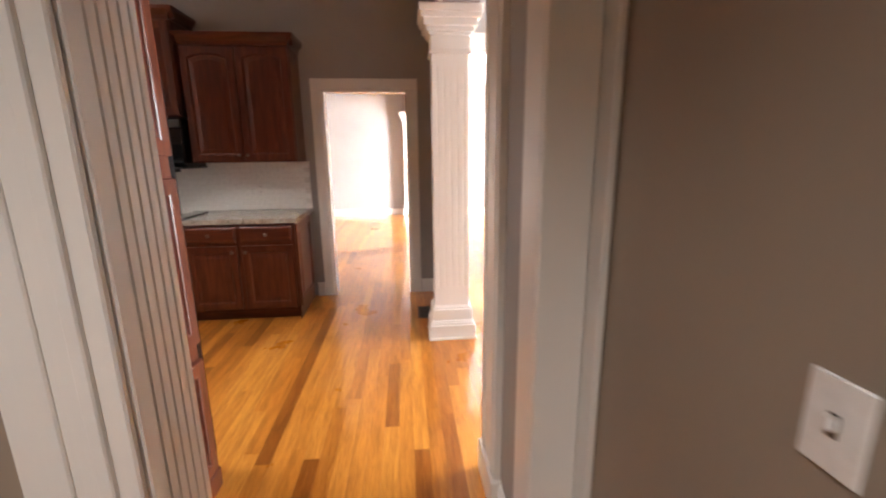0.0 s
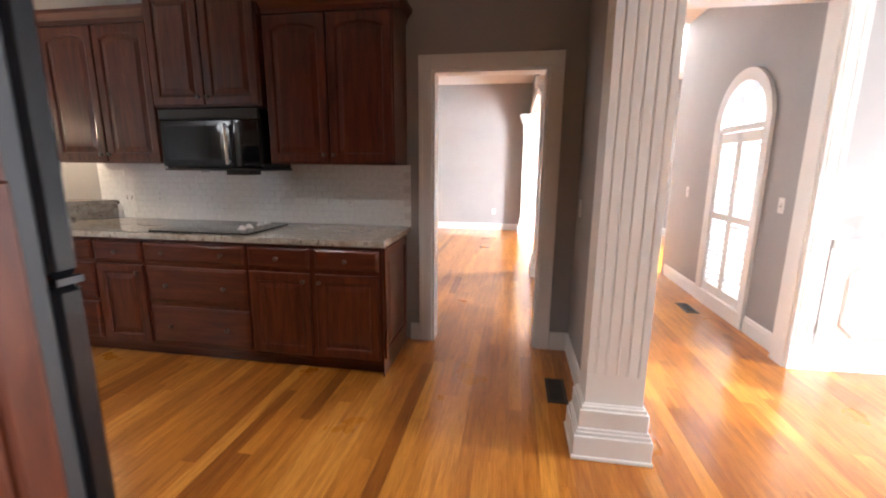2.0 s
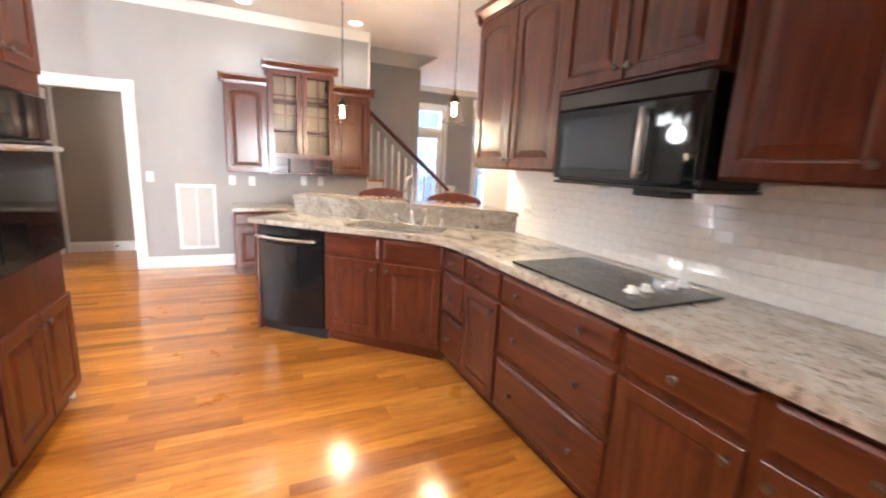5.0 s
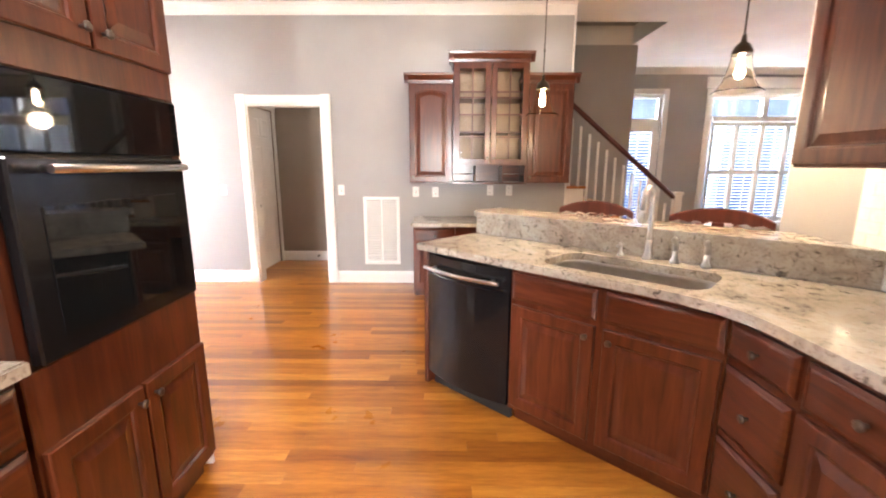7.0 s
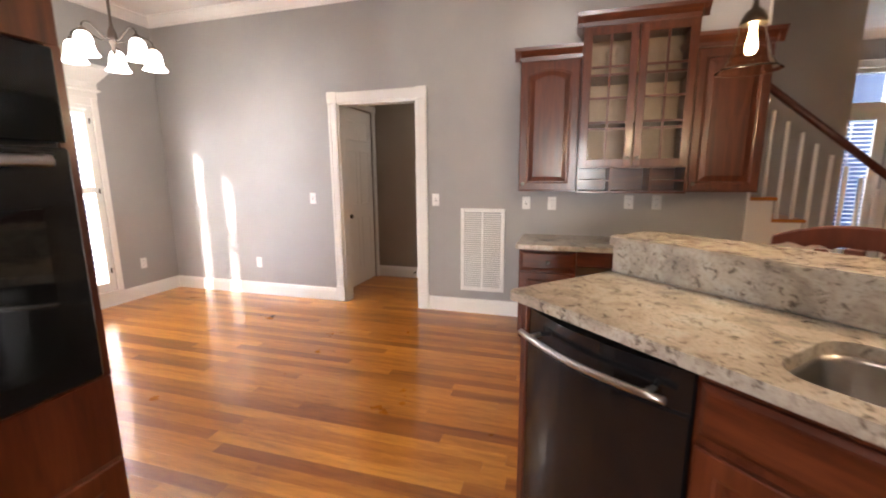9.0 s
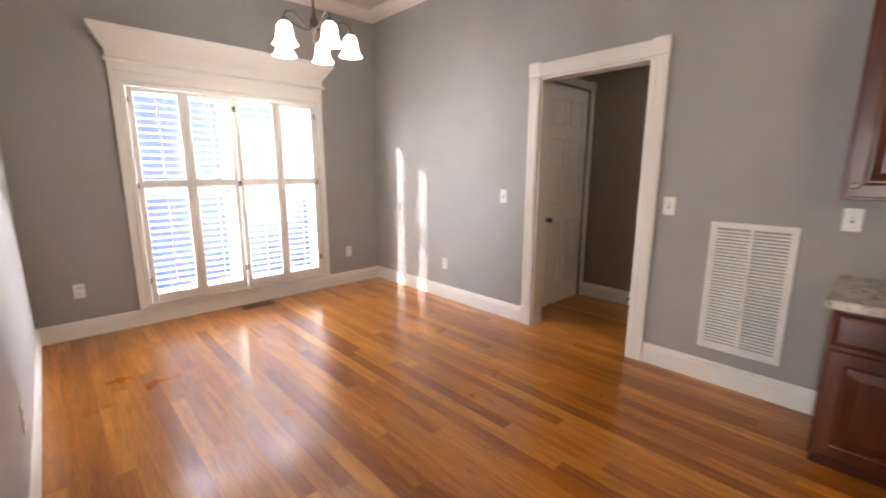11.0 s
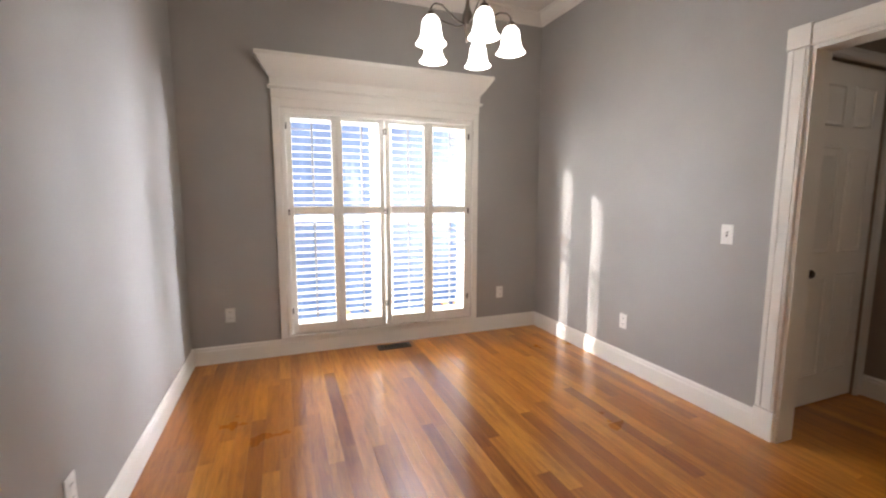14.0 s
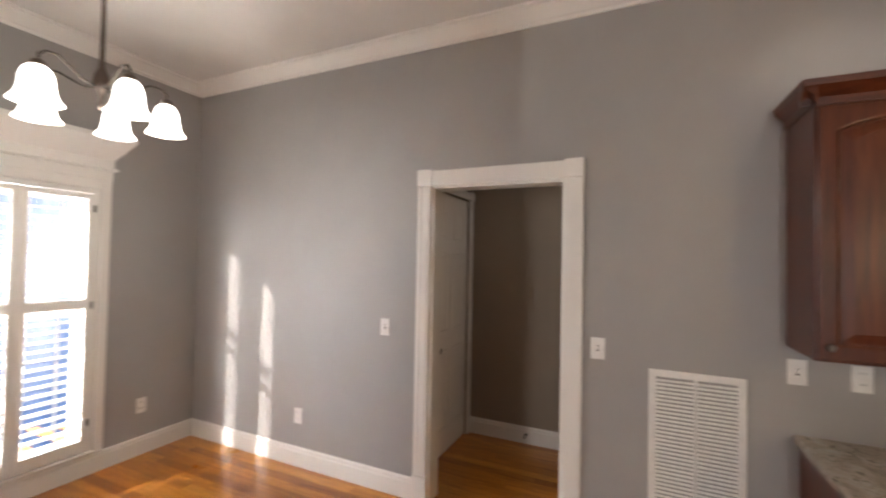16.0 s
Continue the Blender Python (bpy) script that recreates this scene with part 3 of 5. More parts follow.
# raised bar
def meet(v):
    """How far up the diagonal line v behind the face runs before it meets the north wall's face."""
    p = diag(0, v)
    return (NY - 0.004 - p[1]) / UY
bw0, bw1 = SPL + 0.024, SPL + 0.14
setting("wall_bar", prism(bmesh.new(), [diag(end_u - 0.02, bw0), diag(-meet(bw0), bw0), diag(-meet(bw1), bw1), diag(end_u - 0.02, bw1)], 0, 1.032), M_WALL)
spl = thing("bar_splash", 0, 0, 0, 0, "speckled granite upstand below the raised bar", "worktop")
part("slab", prism(bmesh.new(), [diag(end_u - 0.01, SPL + 0.002), diag(-meet(SPL), SPL + 0.002), diag(-meet(SPL + 0.022), SPL + 0.022), diag(end_u - 0.01, SPL + 0.022)], 0.916, 1.032), M_GRANITE, spl)
bar = thing("breakfast_bar", 0, 0, 0, 0, "raised granite breakfast bar top", "worktop")
b0, b1 = SPL - 0.015, SPL + 0.32
part("slab", prism(bmesh.new(), [diag(end_u + 0.03, b0 + 0.04), diag(end_u, b0), diag(-meet(b0), b0), diag(-meet(b1), b1), diag(end_u, b1), diag(end_u + 0.03, b1 - 0.04)], 1.034, 1.07, 0.006), M_GRANITE, bar)


# upper cabinets
def upper_unit(x, y, rz, w, z0, z1, d=0.33, doors=2, arch=0.035, crown=True, group="wall cabinets", label="cherry wall cabinet with arched raised panel doors", sides=(False, False), glassy=False, zdoor=None):
    root = thing("wall_cabinet", x, y, z0, rz, label, "cabinet", group)
    h = z1 - z0
    zc = h - (0.075 if crown else 0.0)
    if glassy:
        part("side_board", boxm(0, 0.0, zdoor, 0.02, d, zc), M_CHERRY, root)
        part("side_board", boxm(w - 0.02, 0, zdoor, w, d, zc), M_CHERRY, root)
        part("back_board", boxm(0.02, d - 0.012, zdoor, w - 0.02, d, zc), M_BACK, root, "pale cabinet back")
        part("top_board", boxm(0.02, 0.0, zc - 0.03, w - 0.02, d - 0.012, zc), M_CHERRYH, root)
        part("floor_board", boxm(0.02, 0.0, zdoor, w - 0.02, d - 0.012, zdoor + 0.02), M_CHERRYH, root)
    else:
        part("body", boxm(0, 0, 0, w, d, zc, 0.003), M_CHERRY, root)
    if crown:
        prof = [(0, zc - 0.02), (0.008, zc - 0.02), (0.012, zc + 0.01), (0.045, zc + 0.05), (0.05, h), (0, h)]
        bm = strip(bmesh.new(), (-0.045, 0), (w + 0.045, 0), (0, -1), prof)
        strip(bm, (0, -0.04), (0, d), (-1, 0), prof)
        strip(bm, (w, -0.04), (w, d), (1, 0), prof)
        box(bm, 0.002, 0.002, zc + 0.001, w - 0.002, d - 0.002, h - 0.004)
        part("crown_moulding", bm, M_CHERRYH, root)
    g = 0.01
    zb = (zdoor or 0) + 0.012
    ww = (w - g * (doors + 1)) / doors
    for i in range(doors):
        x0 = g + i * (ww + g)
        hh = zc - 0.03 - zb
        kx = (ww - 0.03) if (i == 0 and doors == 2) else 0.03
        if not glassy:
            front(root, "door", x0, zb, ww, hh, arch, [(kx, 0.05)])
        else:
            r = 0.055
            bm = boxm(x0, -0.02, zb, x0 + r, 0, zb + hh, 0.003)
            box(bm, x0 + ww - r, -0.02, zb, x0 + ww, 0, zb + hh, 0.003)
            box(bm, x0 + r, -0.02, zb, x0 + ww - r, 0, zb + r, 0.003)
            box(bm, x0 + r, -0.02, zb + hh - r, x0 + ww - r, 0, zb + hh, 0.003)
            dr = part("door", bm, M_CHERRY, root, "glazed door with muntins")
            bm = boxm(x0 + ww / 2 - 0.008, -0.016, zb + r, x0 + ww / 2 + 0.008, -0.004, zb + hh - r)
            for k in (1, 2, 3):
                zz = zb + r + (hh - 2 * r) * k / 4
                box(bm, x0 + r, -0.0155, zz - 0.008, x0 + ww - r, -0.0045, zz + 0.008)
            part("muntin", bm, M_CHERRY, dr)
            part("pane", boxm(x0 + r - 0.005, -0.0035, zb + r - 0.005, x0 + ww - r + 0.005, -0.0005, zb + hh - r + 0.005), M_GLASS, dr).visible_shadow = False
            knob(dr, x0 + (ww - 0.03 if i == 0 else 0.03), zb + 0.06)
    return root


UYF = NY - 0.333
upper_unit(-1.58, UYF, 0, 0.90, 1.38, 2.44)
upper_unit(-3.36, UYF, 0, 0.92, 1.38, 2.44)
upper_unit(-2.425, UYF - 0.04, 0, 0.83, 1.765, 2.62, d=0.37, arch=0.0, label="raised cherry wall cabinet above the microwave")

mw = thing("microwave", -2.37, 4.365, 1.345, 0, "black over-the-range microwave with steel handle", "microwave")
part("body", boxm(0, 0.03, 0, 0.76, 0.40, 0.405, 0.004), M_BLACK, mw)
part("top_grille", boxm(0.0, 0.0, 0.335, 0.76, 0.03, 0.403, 0.004), M_BLACKMATT, mw)
md_ = part("door", boxm(0.0, 0.0, 0.012, 0.565, 0.03, 0.33, 0.005), M_BLACK, mw)
part("window", boxm(0.05, -0.003, 0.06, 0.47, 0.001, 0.29, 0.001), M_BLACKGLASS, md_)
bm = tube(bmesh.new(), [(0.53, -0.03, 0.03 + 0.27 * i / 6) for i in range(7)], 0.011)
tube(bm, [(0.53, -0.03, 0.05), (0.53, 0.0, 0.05)], 0.008)
tube(bm, [(0.53, -0.03, 0.28), (0.53, 0.0, 0.28)], 0.008)
part("handle", bm, M_STEEL, md_, "vertical steel handle")
part("control_panel", boxm(0.57, 0.0, 0.012, 0.76, 0.03, 0.33, 0.005), M_BLACKGLASS, mw)
part("base_plate", boxm(-0.0, 0.005, -0.014, 0.77, 0.40, -0.001, 0.003), M_BLACKMATT, mw)
part("light_cover", boxm(0.06, 0.12, -0.03, 0.2, 0.2, -0.0145), M_PLASTIC, mw)
part("light_cover", boxm(0.42, 0.1, -0.045, 0.6, 0.24, -0.0145), M_BLACKMATT, mw)

ck = thing("cooktop", -2.36, 4.15, 0.915, 0, "black glass electric cooktop with white knobs", "cooktop")
part("glass_top", boxm(0, 0, 0.0005, 0.76, 0.50, 0.012, 0.004), M_BLACKGLASS, ck)
M_RING = plain("burner_ring", (0.05, 0.05, 0.055), 0.35)
for cx, cy, r in ((0.16, 0.37, 0.10), (0.37, 0.19, 0.095), (0.15, 0.13, 0.075), (0.40, 0.40, 0.075)):
    bm = bmesh.new()
    for rr in (r, r * 0.72):
        i0 = [bm.verts.new((cx + (rr - 0.004) * math.cos(a), cy + (rr - 0.004) * math.sin(a), 0.0126)) for a in np.linspace(0, 2 * math.pi, 32, endpoint=False)]
        o0 = [bm.verts.new((cx + rr * math.cos(a), cy + rr * math.sin(a), 0.0126)) for a in np.linspace(0, 2 * math.pi, 32, endpoint=False)]
        for k in range(32):
            bm.faces.new((i0[k], i0[(k + 1) % 32], o0[(k + 1) % 32], o0[k]))
    part("burner", bm, M_RING, ck)
for k, (kx, ky) in enumerate(((0.60, 0.165), (0.60, 0.245), (0.60, 0.39), (0.60, 0.47))):
    part("knob", lathe(bmesh.new(), [(0.031, 0.012), (0.030, 0.018), (0.020, 0.024), (0.018, 0.036), (0.012, 0.039)], 14, kx, ky), M_PLASTIC, ck, "white control knob")


# ---- south run: fridge, counter, ovens ----
fe = thing("fridge_end_panel", -0.595, 1.43, 0, 90, "tall cherry side panel with six raised panels beside the fridge", "cabinet panel")
part("board", boxm(0, 0.0, 0.0, 0.74, 0.03, 2.44, 0.003), M_CHERRY, fe)
for x0, w in ((0.01, 0.35), (0.38, 0.35)):
    for z0, z1 in ((0.10, 0.62), (0.69, 1.35), (1.43, 2.40)):
        front(fe, "panel", x0, z0, w, z1 - z0)
part("toe_block", boxm(0.0, -0.02, 0.0, 0.745, 0.0, 0.095, 0.004), M_CHERRYH, fe)

fr = thing("refrigerator", -0.628, 2.285, 0, 180, "black freestanding refrigerator between cherry panels", "refrigerator")
part("body", boxm(0.0, 0.06, 0.03, 0.90, 0.80, 1.76, 0.006), M_BLACKMATT, fr)
for z0, z1, n in ((0.08, 1.17, "door"), (1.185, 1.755, "freezer_door")):
    d = part(n, boxm(0.004, 0.0, z0, 0.896, 0.055, z1, 0.012), M_BLACK, fr)
    bm = tube(bmesh.new(), [(0.83, -0.045, z0 + (z1 - z0) * (0.15 + 0.7 * k / 5)) for k in range(6)], 0.013)
    for k in (0, 5):
        zz = z0 + (z1 - z0) * (0.15 + 0.7 * k / 5)
        tube(bm, [(0.83, -0.045, zz), (0.83, 0.0, zz)], 0.01)
    part("handle", bm, M_BLACK, d)
part("hinge", boxm(0.0, 0.005, 1.172, 0.03, 0.05, 1.184), M_BLACKMATT, fr)
part("base_grille", boxm(0.01, 0.03, 0.0, 0.89, 0.5, 0.07), M_BLACKMATT, fr)
upper_unit(-0.628, 2.165, 180, 0.92, 1.80, 2.44, d=0.77, arch=0.0, label="cherry cabinet above the refrigerator")

base_unit(-1.60, 2.04, 180, 0.51, "door1")
base_unit(-2.115, 2.04, 180, 0.51, "drawers", label="cherry drawer cabinet beside the ovens")
st = thing("worktop", 0, 0, 0, 0, "short granite worktop beside the ovens", "worktop")
part("slab", prism(bmesh.new(), [(-2.635, 1.424), (-1.59, 1.424), (-1.59, 2.075), (-2.635, 2.075)], 0.877, 0.915, 0.006), M_GRANITE, st)
upper_unit(-1.60, 1.753, 180, 0.98, 1.38, 2.44)

ot = thing("oven_cabinet", -2.64, 2.04, 0, 180, "tall cherry cabinet holding a built-in oven", "cabinet")
W = 0.735
part("lower_box", boxm(0, 0, 0.09, W, 0.6, 0.86, 0.003), M_CHERRY, ot)
part("upper_box", boxm(0, 0, 1.62, W, 0.6, 2.54, 0.003), M_CHERRY, ot)
part("side_board", boxm(0, 0, 0.86, 0.03, 0.6, 1.62), M_CHERRY, ot)
part("side_board", boxm(W - 0.03, 0, 0.86, W, 0.6, 1.62), M_CHERRY, ot)
part("back_board", boxm(0.03, 0.56, 0.86, W - 0.03, 0.6, 1.62), M_CHERRY, ot)
part("toe_board", boxm(0.01, 0.05, 0, W - 0.01, 0.6, 0.09), M_CHERRY, ot)
for i in range(2):
    front(ot, "door", 0.012 + i * (W / 2 - 0.006), 0.12, W / 2 - 0.018, 0.52, 0, [((W / 2 - 0.05) if i == 0 else 0.035, 0.47)])
    front(ot, "door", 0.012 + i * (W / 2 - 0.006), 1.72, W / 2 - 0.018, 0.76, 0.0, [((W / 2 - 0.05) if i == 0 else 0.035, 0.05)])
prof = [(0, 2.52), (0.01, 2.52), (0.05, 2.59), (0.055, 2.62), (0, 2.62)]
bm = strip(bmesh.new(), (-0.05, 0), (W + 0.05, 0), (0, -1), prof)
strip(bm, (W, -0.05), (W, 0.6), (1, 0), prof)
strip(bm, (0, -0.05), (0, 0.6), (-1, 0), prof)
box(bm, 0.002, 0.002, 2.541, W - 0.002, 0.598, 2.615)
part("crown_moulding", bm, M_CHERRYH, ot)
ov_ = thing("wall_oven", -2.672, 2.065, 0.86, 180, "black glass built-in wall oven with steel bar handle", "oven")
part("body", boxm(0.0, 0.03, 0.0, 0.67, 0.55, 0.755), M_BLACKMATT, ov_)
d = part("door", boxm(0.0, -0.008, 0.015, 0.67, 0.028, 0.545, 0.006), M_BLACK, ov_)
part("window", boxm(0.07, -0.012, 0.07, 0.60, -0.007, 0.42, 0.001), M_BLACKGLASS, d)
bm = tube(bmesh.new(), [(0.06, -0.06, 0.515), (0.33, -0.06, 0.515), (0.60, -0.06, 0.515)], 0.012)
for xx in (0.09, 0.57):
    tube(bm, [(xx, -0.06, 0.515), (xx, -0.005, 0.515)], 0.009)
part("handle", bm, M_STEEL, d, "brushed steel bar handle")
part("control_panel", boxm(0.0, -0.004, 0.555, 0.67, 0.028, 0.75, 0.004), M_BLACKGLASS, ov_)

# ---- desk on the west wall ----
DX = -5.96
for y0, w in ((2.76, 0.43), (3.93, 0.45)):
    r = thing("desk_pedestal", DX, y0, 0, 90, "dark cherry desk pedestal with a drawer and a door", "cabinet", "desk pedestals")
    carcass(r, w, 0.575, 0, 0.762, 0.08)
    front(r, "drawer", 0.012, 0.60, w - 0.024, 0.145, 0, [(w / 2, 0.07)])
    front(r, "door", 0.012, 0.10, w - 0.024, 0.48, 0, [(w - 0.06, 0.43)])
ap = thing("drawer_unit", DX, 3.195, 0, 90, "shallow cherry drawer over the desk's knee space", "drawer")
part("front", boxm(0.0, -0.01, 0.64, 0.73, 0.02, 0.762, 0.004), M_CHERRYH, ap)
part("box", boxm(0.02, 0.02, 0.66, 0.71, 0.45, 0.76), M_DARK, ap)
dt = thing("worktop", 0, 0, 0, 0, "beige granite desk top", "worktop")
part("slab", prism(bmesh.new(), [(WX + 0.002, 2.735), (DX + 0.045, 2.735), (DX + 0.045, 4.40), (WX + 0.002, 4.40)], 0.764, 0.80, 0.006), M_GRANITE, dt)
base_run("baseboard_knee", (WX, 3.2), (WX, 3.92), (1, 0))
upper_unit(-6.21, 2.71, 90, 0.455, 1.20, 2.30, doors=1, arch=0.04, d=0.325)
upper_unit(-6.21, 3.94, 90, 0.47, 1.20, 2.30, doors=1, arch=0.0, d=0.325, label="cherry wall cabinet with one raised panel door")
cu = upper_unit(-6.15, 3.17, 90, 0.765, 1.19, 2.49, doors=2, d=0.385, glassy=True, zdoor=0.19, label="cherry display cabinet with glazed doors and pigeonholes")
part("bottom_board", boxm(0, 0, 0.0, 0.765, 0.30, 0.016), M_CHERRYH, cu)
part("back_board", boxm(0, 0.30, 0.0, 0.765, 0.385, 0.19), M_CHERRYH, cu)
for xx in (0.0, 0.235, 0.515, 0.749):
    part("divider", boxm(xx, 0.0, 0.016, xx + 0.016, 0.30, 0.19), M_CHERRY, cu)
for xx in (0.016, 0.531):
    part("pigeonhole_shelf", boxm(xx, 0.01, 0.09, xx + 0.219, 0.30, 0.102), M_CHERRYH, cu)
for k, zz in enumerate((0.52, 0.86)):
    part("shelf", boxm(0.021, 0.02, zz, 0.744, 0.37, zz + 0.018), M_CHERRYH, cu)


# ---- plates, vents, registers ----
def plate(x, y, z, facing, kind="switch", gangs=1):
    rz = {"+x": 90, "-x": -90, "-y": 0, "+y": 180}[facing]
    w = 0.072 + 0.046 * (gangs - 1)
    root = thing("light_switch" if kind == "switch" else "wall_outlet", x, y, z, rz, "white plastic light switch plate on the wall" if kind == "switch" else "white duplex outlet plate on the wall", "switch" if kind == "switch" else "outlet")
    part("plate", boxm(-w / 2, -0.006, -0.058, w / 2, 0.0, 0.058, 0.0025), M_PLASTIC, root)
    for g in range(gangs):
        cx = -w / 2 + 0.036 + 0.046 * g
        # slots are raised dark strips, the holes' shade put into their colour
        if kind == "switch":
            part("toggle", boxm(cx - 0.005, -0.016, -0.004, cx + 0.005, -0.006, 0.014, 0.002), M_PLASTIC, root)
            part("slot", boxm(cx - 0.006, -0.0065, -0.014, cx + 0.006, -0.0058, 0.016), M_VENT, root)
        else:
            for zz in (-0.024, 0.024):
                s = part("socket", boxm(cx - 0.015, -0.0075, zz - 0.014, cx + 0.015, -0.006, zz + 0.014, 0.0006), M_PLASTIC, root)
                part("slot", boxm(cx - 0.008, -0.008, zz - 0.003, cx - 0.005, -0.0074, zz + 0.007), M_SLOT, s)
                part("slot", boxm(cx + 0.005, -0.008, zz - 0.003, cx + 0.008, -0.0074, zz + 0.007), M_SLOT, s)
    return root


for a in ((WX, 0.53, 1.10, "+x"), (WX, 1.89, 1.10, "+x"), (WX, 2.75, 1.083, "+x"), (0.75, 0.87, 1.12, "-x")):
    plate(*a)
for a in ((WX, -0.22, 0.37, "+x"), (WX, 2.975, 1.08, "+x"), (WX, 3.605, 1.10, "+x"), (WX, 3.822, 1.10, "+x"), (-3.70, SY, 0.38, "+y"), (-6.12, SY, 0.38, "+y"), (EX, 0.57, 0.34, "-x"),
          (-1.135, NY - 0.012, 1.113, "-y"), (-2.81, NY - 0.012, 1.107, "-y"), (-0.3, 10.9, 0.4, "-y")):
    plate(*a, "outlet")
plate(-3.11, NY - 0.012, 1.095, "-y", "switch", 2)
plate(EX, 1.04, 1.08, "-x", "switch", 3)
plate(2.10, 6.95, 1.1, "-x")
plate(2.10, 5.2, 1.1, "-x")
plate(0.56, 4.60, 1.1, "-x")

# shade between the grille's slats is put into this backing's grey
M_SLATBACK = plain("grille_gap_shade", (0.36, 0.355, 0.34), 0.9)
rv = thing("return_vent", WX, 2.14, 0.224, 90, "large white louvred return air grille on the wall", "vent")
VW, VH = 0.42, 0.80
bm = boxm(0, -0.012, 0, 0.035, 0, VH, 0.003)
box(bm, VW - 0.035, -0.012, 0, VW, 0, VH, 0.003)
box(bm, 0.035, -0.012, 0, VW - 0.035, 0, 0.035, 0.003)
box(bm, 0.035, -0.012, VH - 0.035, VW - 0.035, 0, VH, 0.003)
part("frame", bm, M_PLASTIC, rv)
part("mullion", boxm(VW / 2 - 0.008, -0.011, 0.035, VW / 2 + 0.008, -0.001, VH - 0.035), M_PLASTIC, rv)
part("backing", boxm(0.03, -0.0012, 0.03, VW - 0.03, -0.0004, VH - 0.03), M_SLATBACK, rv)
bm = bmesh.new()
n = 36
for i in range(n):
    z = 0.037 + (VH - 0.074) * i / n
    for x0, x1 in ((0.035, VW / 2 - 0.008), (VW / 2 + 0.008, VW - 0.035)):
        v = [bm.verts.new(p) for p in ((x0, -0.010, z), (x1, -0.010, z), (x1, -0.002, z + 0.009), (x0, -0.002, z + 0.009), (x0, -0.009, z - 0.0015), (x1, -0.009, z - 0.0015), (x1, -0.001, z + 0.0075), (x0, -0.001, z + 0.0075))]
        for f in ((0, 1, 2, 3), (7, 6, 5, 4), (0, 4, 5, 1), (1, 5, 6, 2), (2, 6, 7, 3), (3, 7, 4, 0)):
            bm.faces.new([v[k] for k in f])
part("louvres", bm, M_PLASTIC, rv)


def register(x, y, w, l, rz=0):
    r = thing("floor_register", x, y, 0.0, rz, "brown metal floor register set in the oak floor", "vent", "floor registers")
    bm = boxm(-w / 2, -l / 2, 0.0005, -w / 2 + 0.018, l / 2, 0.006)
    box(bm, w / 2 - 0.018, -l / 2, 0.0005, w / 2, l / 2, 0.006)
    box(bm, -w / 2 + 0.018, -l / 2, 0.0005, w / 2 - 0.018, -l / 2 + 0.02, 0.006)
    box(bm, -w / 2 + 0.018, l / 2 - 0.02, 0.0005, w / 2 - 0.018, l / 2, 0.006)
    part("frame", bm, M_VENT, r)
    # thin sheet whose dark colour stands for the shade down the duct
    part("well_shade", boxm(-w / 2 + 0.016, -l / 2 + 0.018, 0.0006, w / 2 - 0.016, l / 2 - 0.018, 0.0016), M_SLOT, r)
    for k in range(9):
        yy = -l / 2 + 0.03 + (l - 0.06) * k / 8
        part("slat", boxm(-w / 2 + 0.018, yy - 0.004, 0.0018, w / 2 - 0.018, yy + 0.004, 0.005), M_VENT, r)


register(0.42, 4.155, 0.12, 0.29)
register(-5.0, -1.30, 0.12, 0.30, 90)
register(1.86, 6.0, 0.12, 0.30)

# ---- backsplash tiles ----
bs = thing("backsplash", 0, 0, 0, 0, "glossy off-white brick tile backsplash", "backsplash", kind="structure")
part("grout_bed", boxm(-3.40, NY - 0.006, 0.916, -0.655, NY - 0.0005, 1.379), M_GROUT, bs)
TW, THH = 0.1016, 0.0508
bm = boxm(-TW / 2 + 0.001, -0.005, -THH / 2 + 0.001, TW / 2 - 0.001, 0.0, THH / 2 - 0.001, 0.0012)
tile_me = bpy.data.meshes.new("tile")
bm.to_mesh(tile_me)
bm.free()
tile_me.materials.append(M_TILE)
half_me = tile_me.copy()
for v in half_me.vertices:
    v.co.x *= 0.48
trng = random.Random(3)
for row in range(9):
    z = 0.9175 + THH * (row + 0.5)
    x = -3.398 + (TW / 2 if row % 2 else 0.0)
    if row % 2:
        ob = new("tile", half_me)
        ob.matrix_basis = pose(-3.398 + TW / 4, NY - 0.0035, z)
        ob.parent = bs
    while x + TW < -0.65:
        ob = new("tile", tile_me)
        ob.matrix_basis = pose(x + TW / 2, NY - 0.0035, z, trng.uniform(-1.0, 1.0), 0, trng.uniform(-1.0, 1.0))
        ob.parent = bs
        x += TW

# ---- taps ----
fa = thing("faucet", *diag(0.458, 0.490), 0.915, TH, "brushed steel gooseneck kitchen faucet", "faucet")
part("base", lathe(bmesh.new(), [(0.028, 0), (0.026, 0.01), (0.018, 0.03), (0.016, 0.06), (0.013, 0.10)], 14), M_STEEL, fa)
neck = [(0, 0, 0.10 + 0.20 * k / 4) for k in range(5)] + [(0, -0.07 + 0.07 * math.cos(a), 0.30 + 0.07 * math.sin(a)) for a in np.linspace(0.2, math.pi, 9)] + [(0, -0.14, 0.26)]
part("spout", tube(bmesh.new(), neck, 0.012, 10), M_STEEL, fa)
part("spray_head", lathe(bmesh.new(), [(0.013, 0.20), (0.018, 0.205), (0.016, 0.24), (0.012, 0.262)], 12, 0, -0.14), M_STEEL, fa)
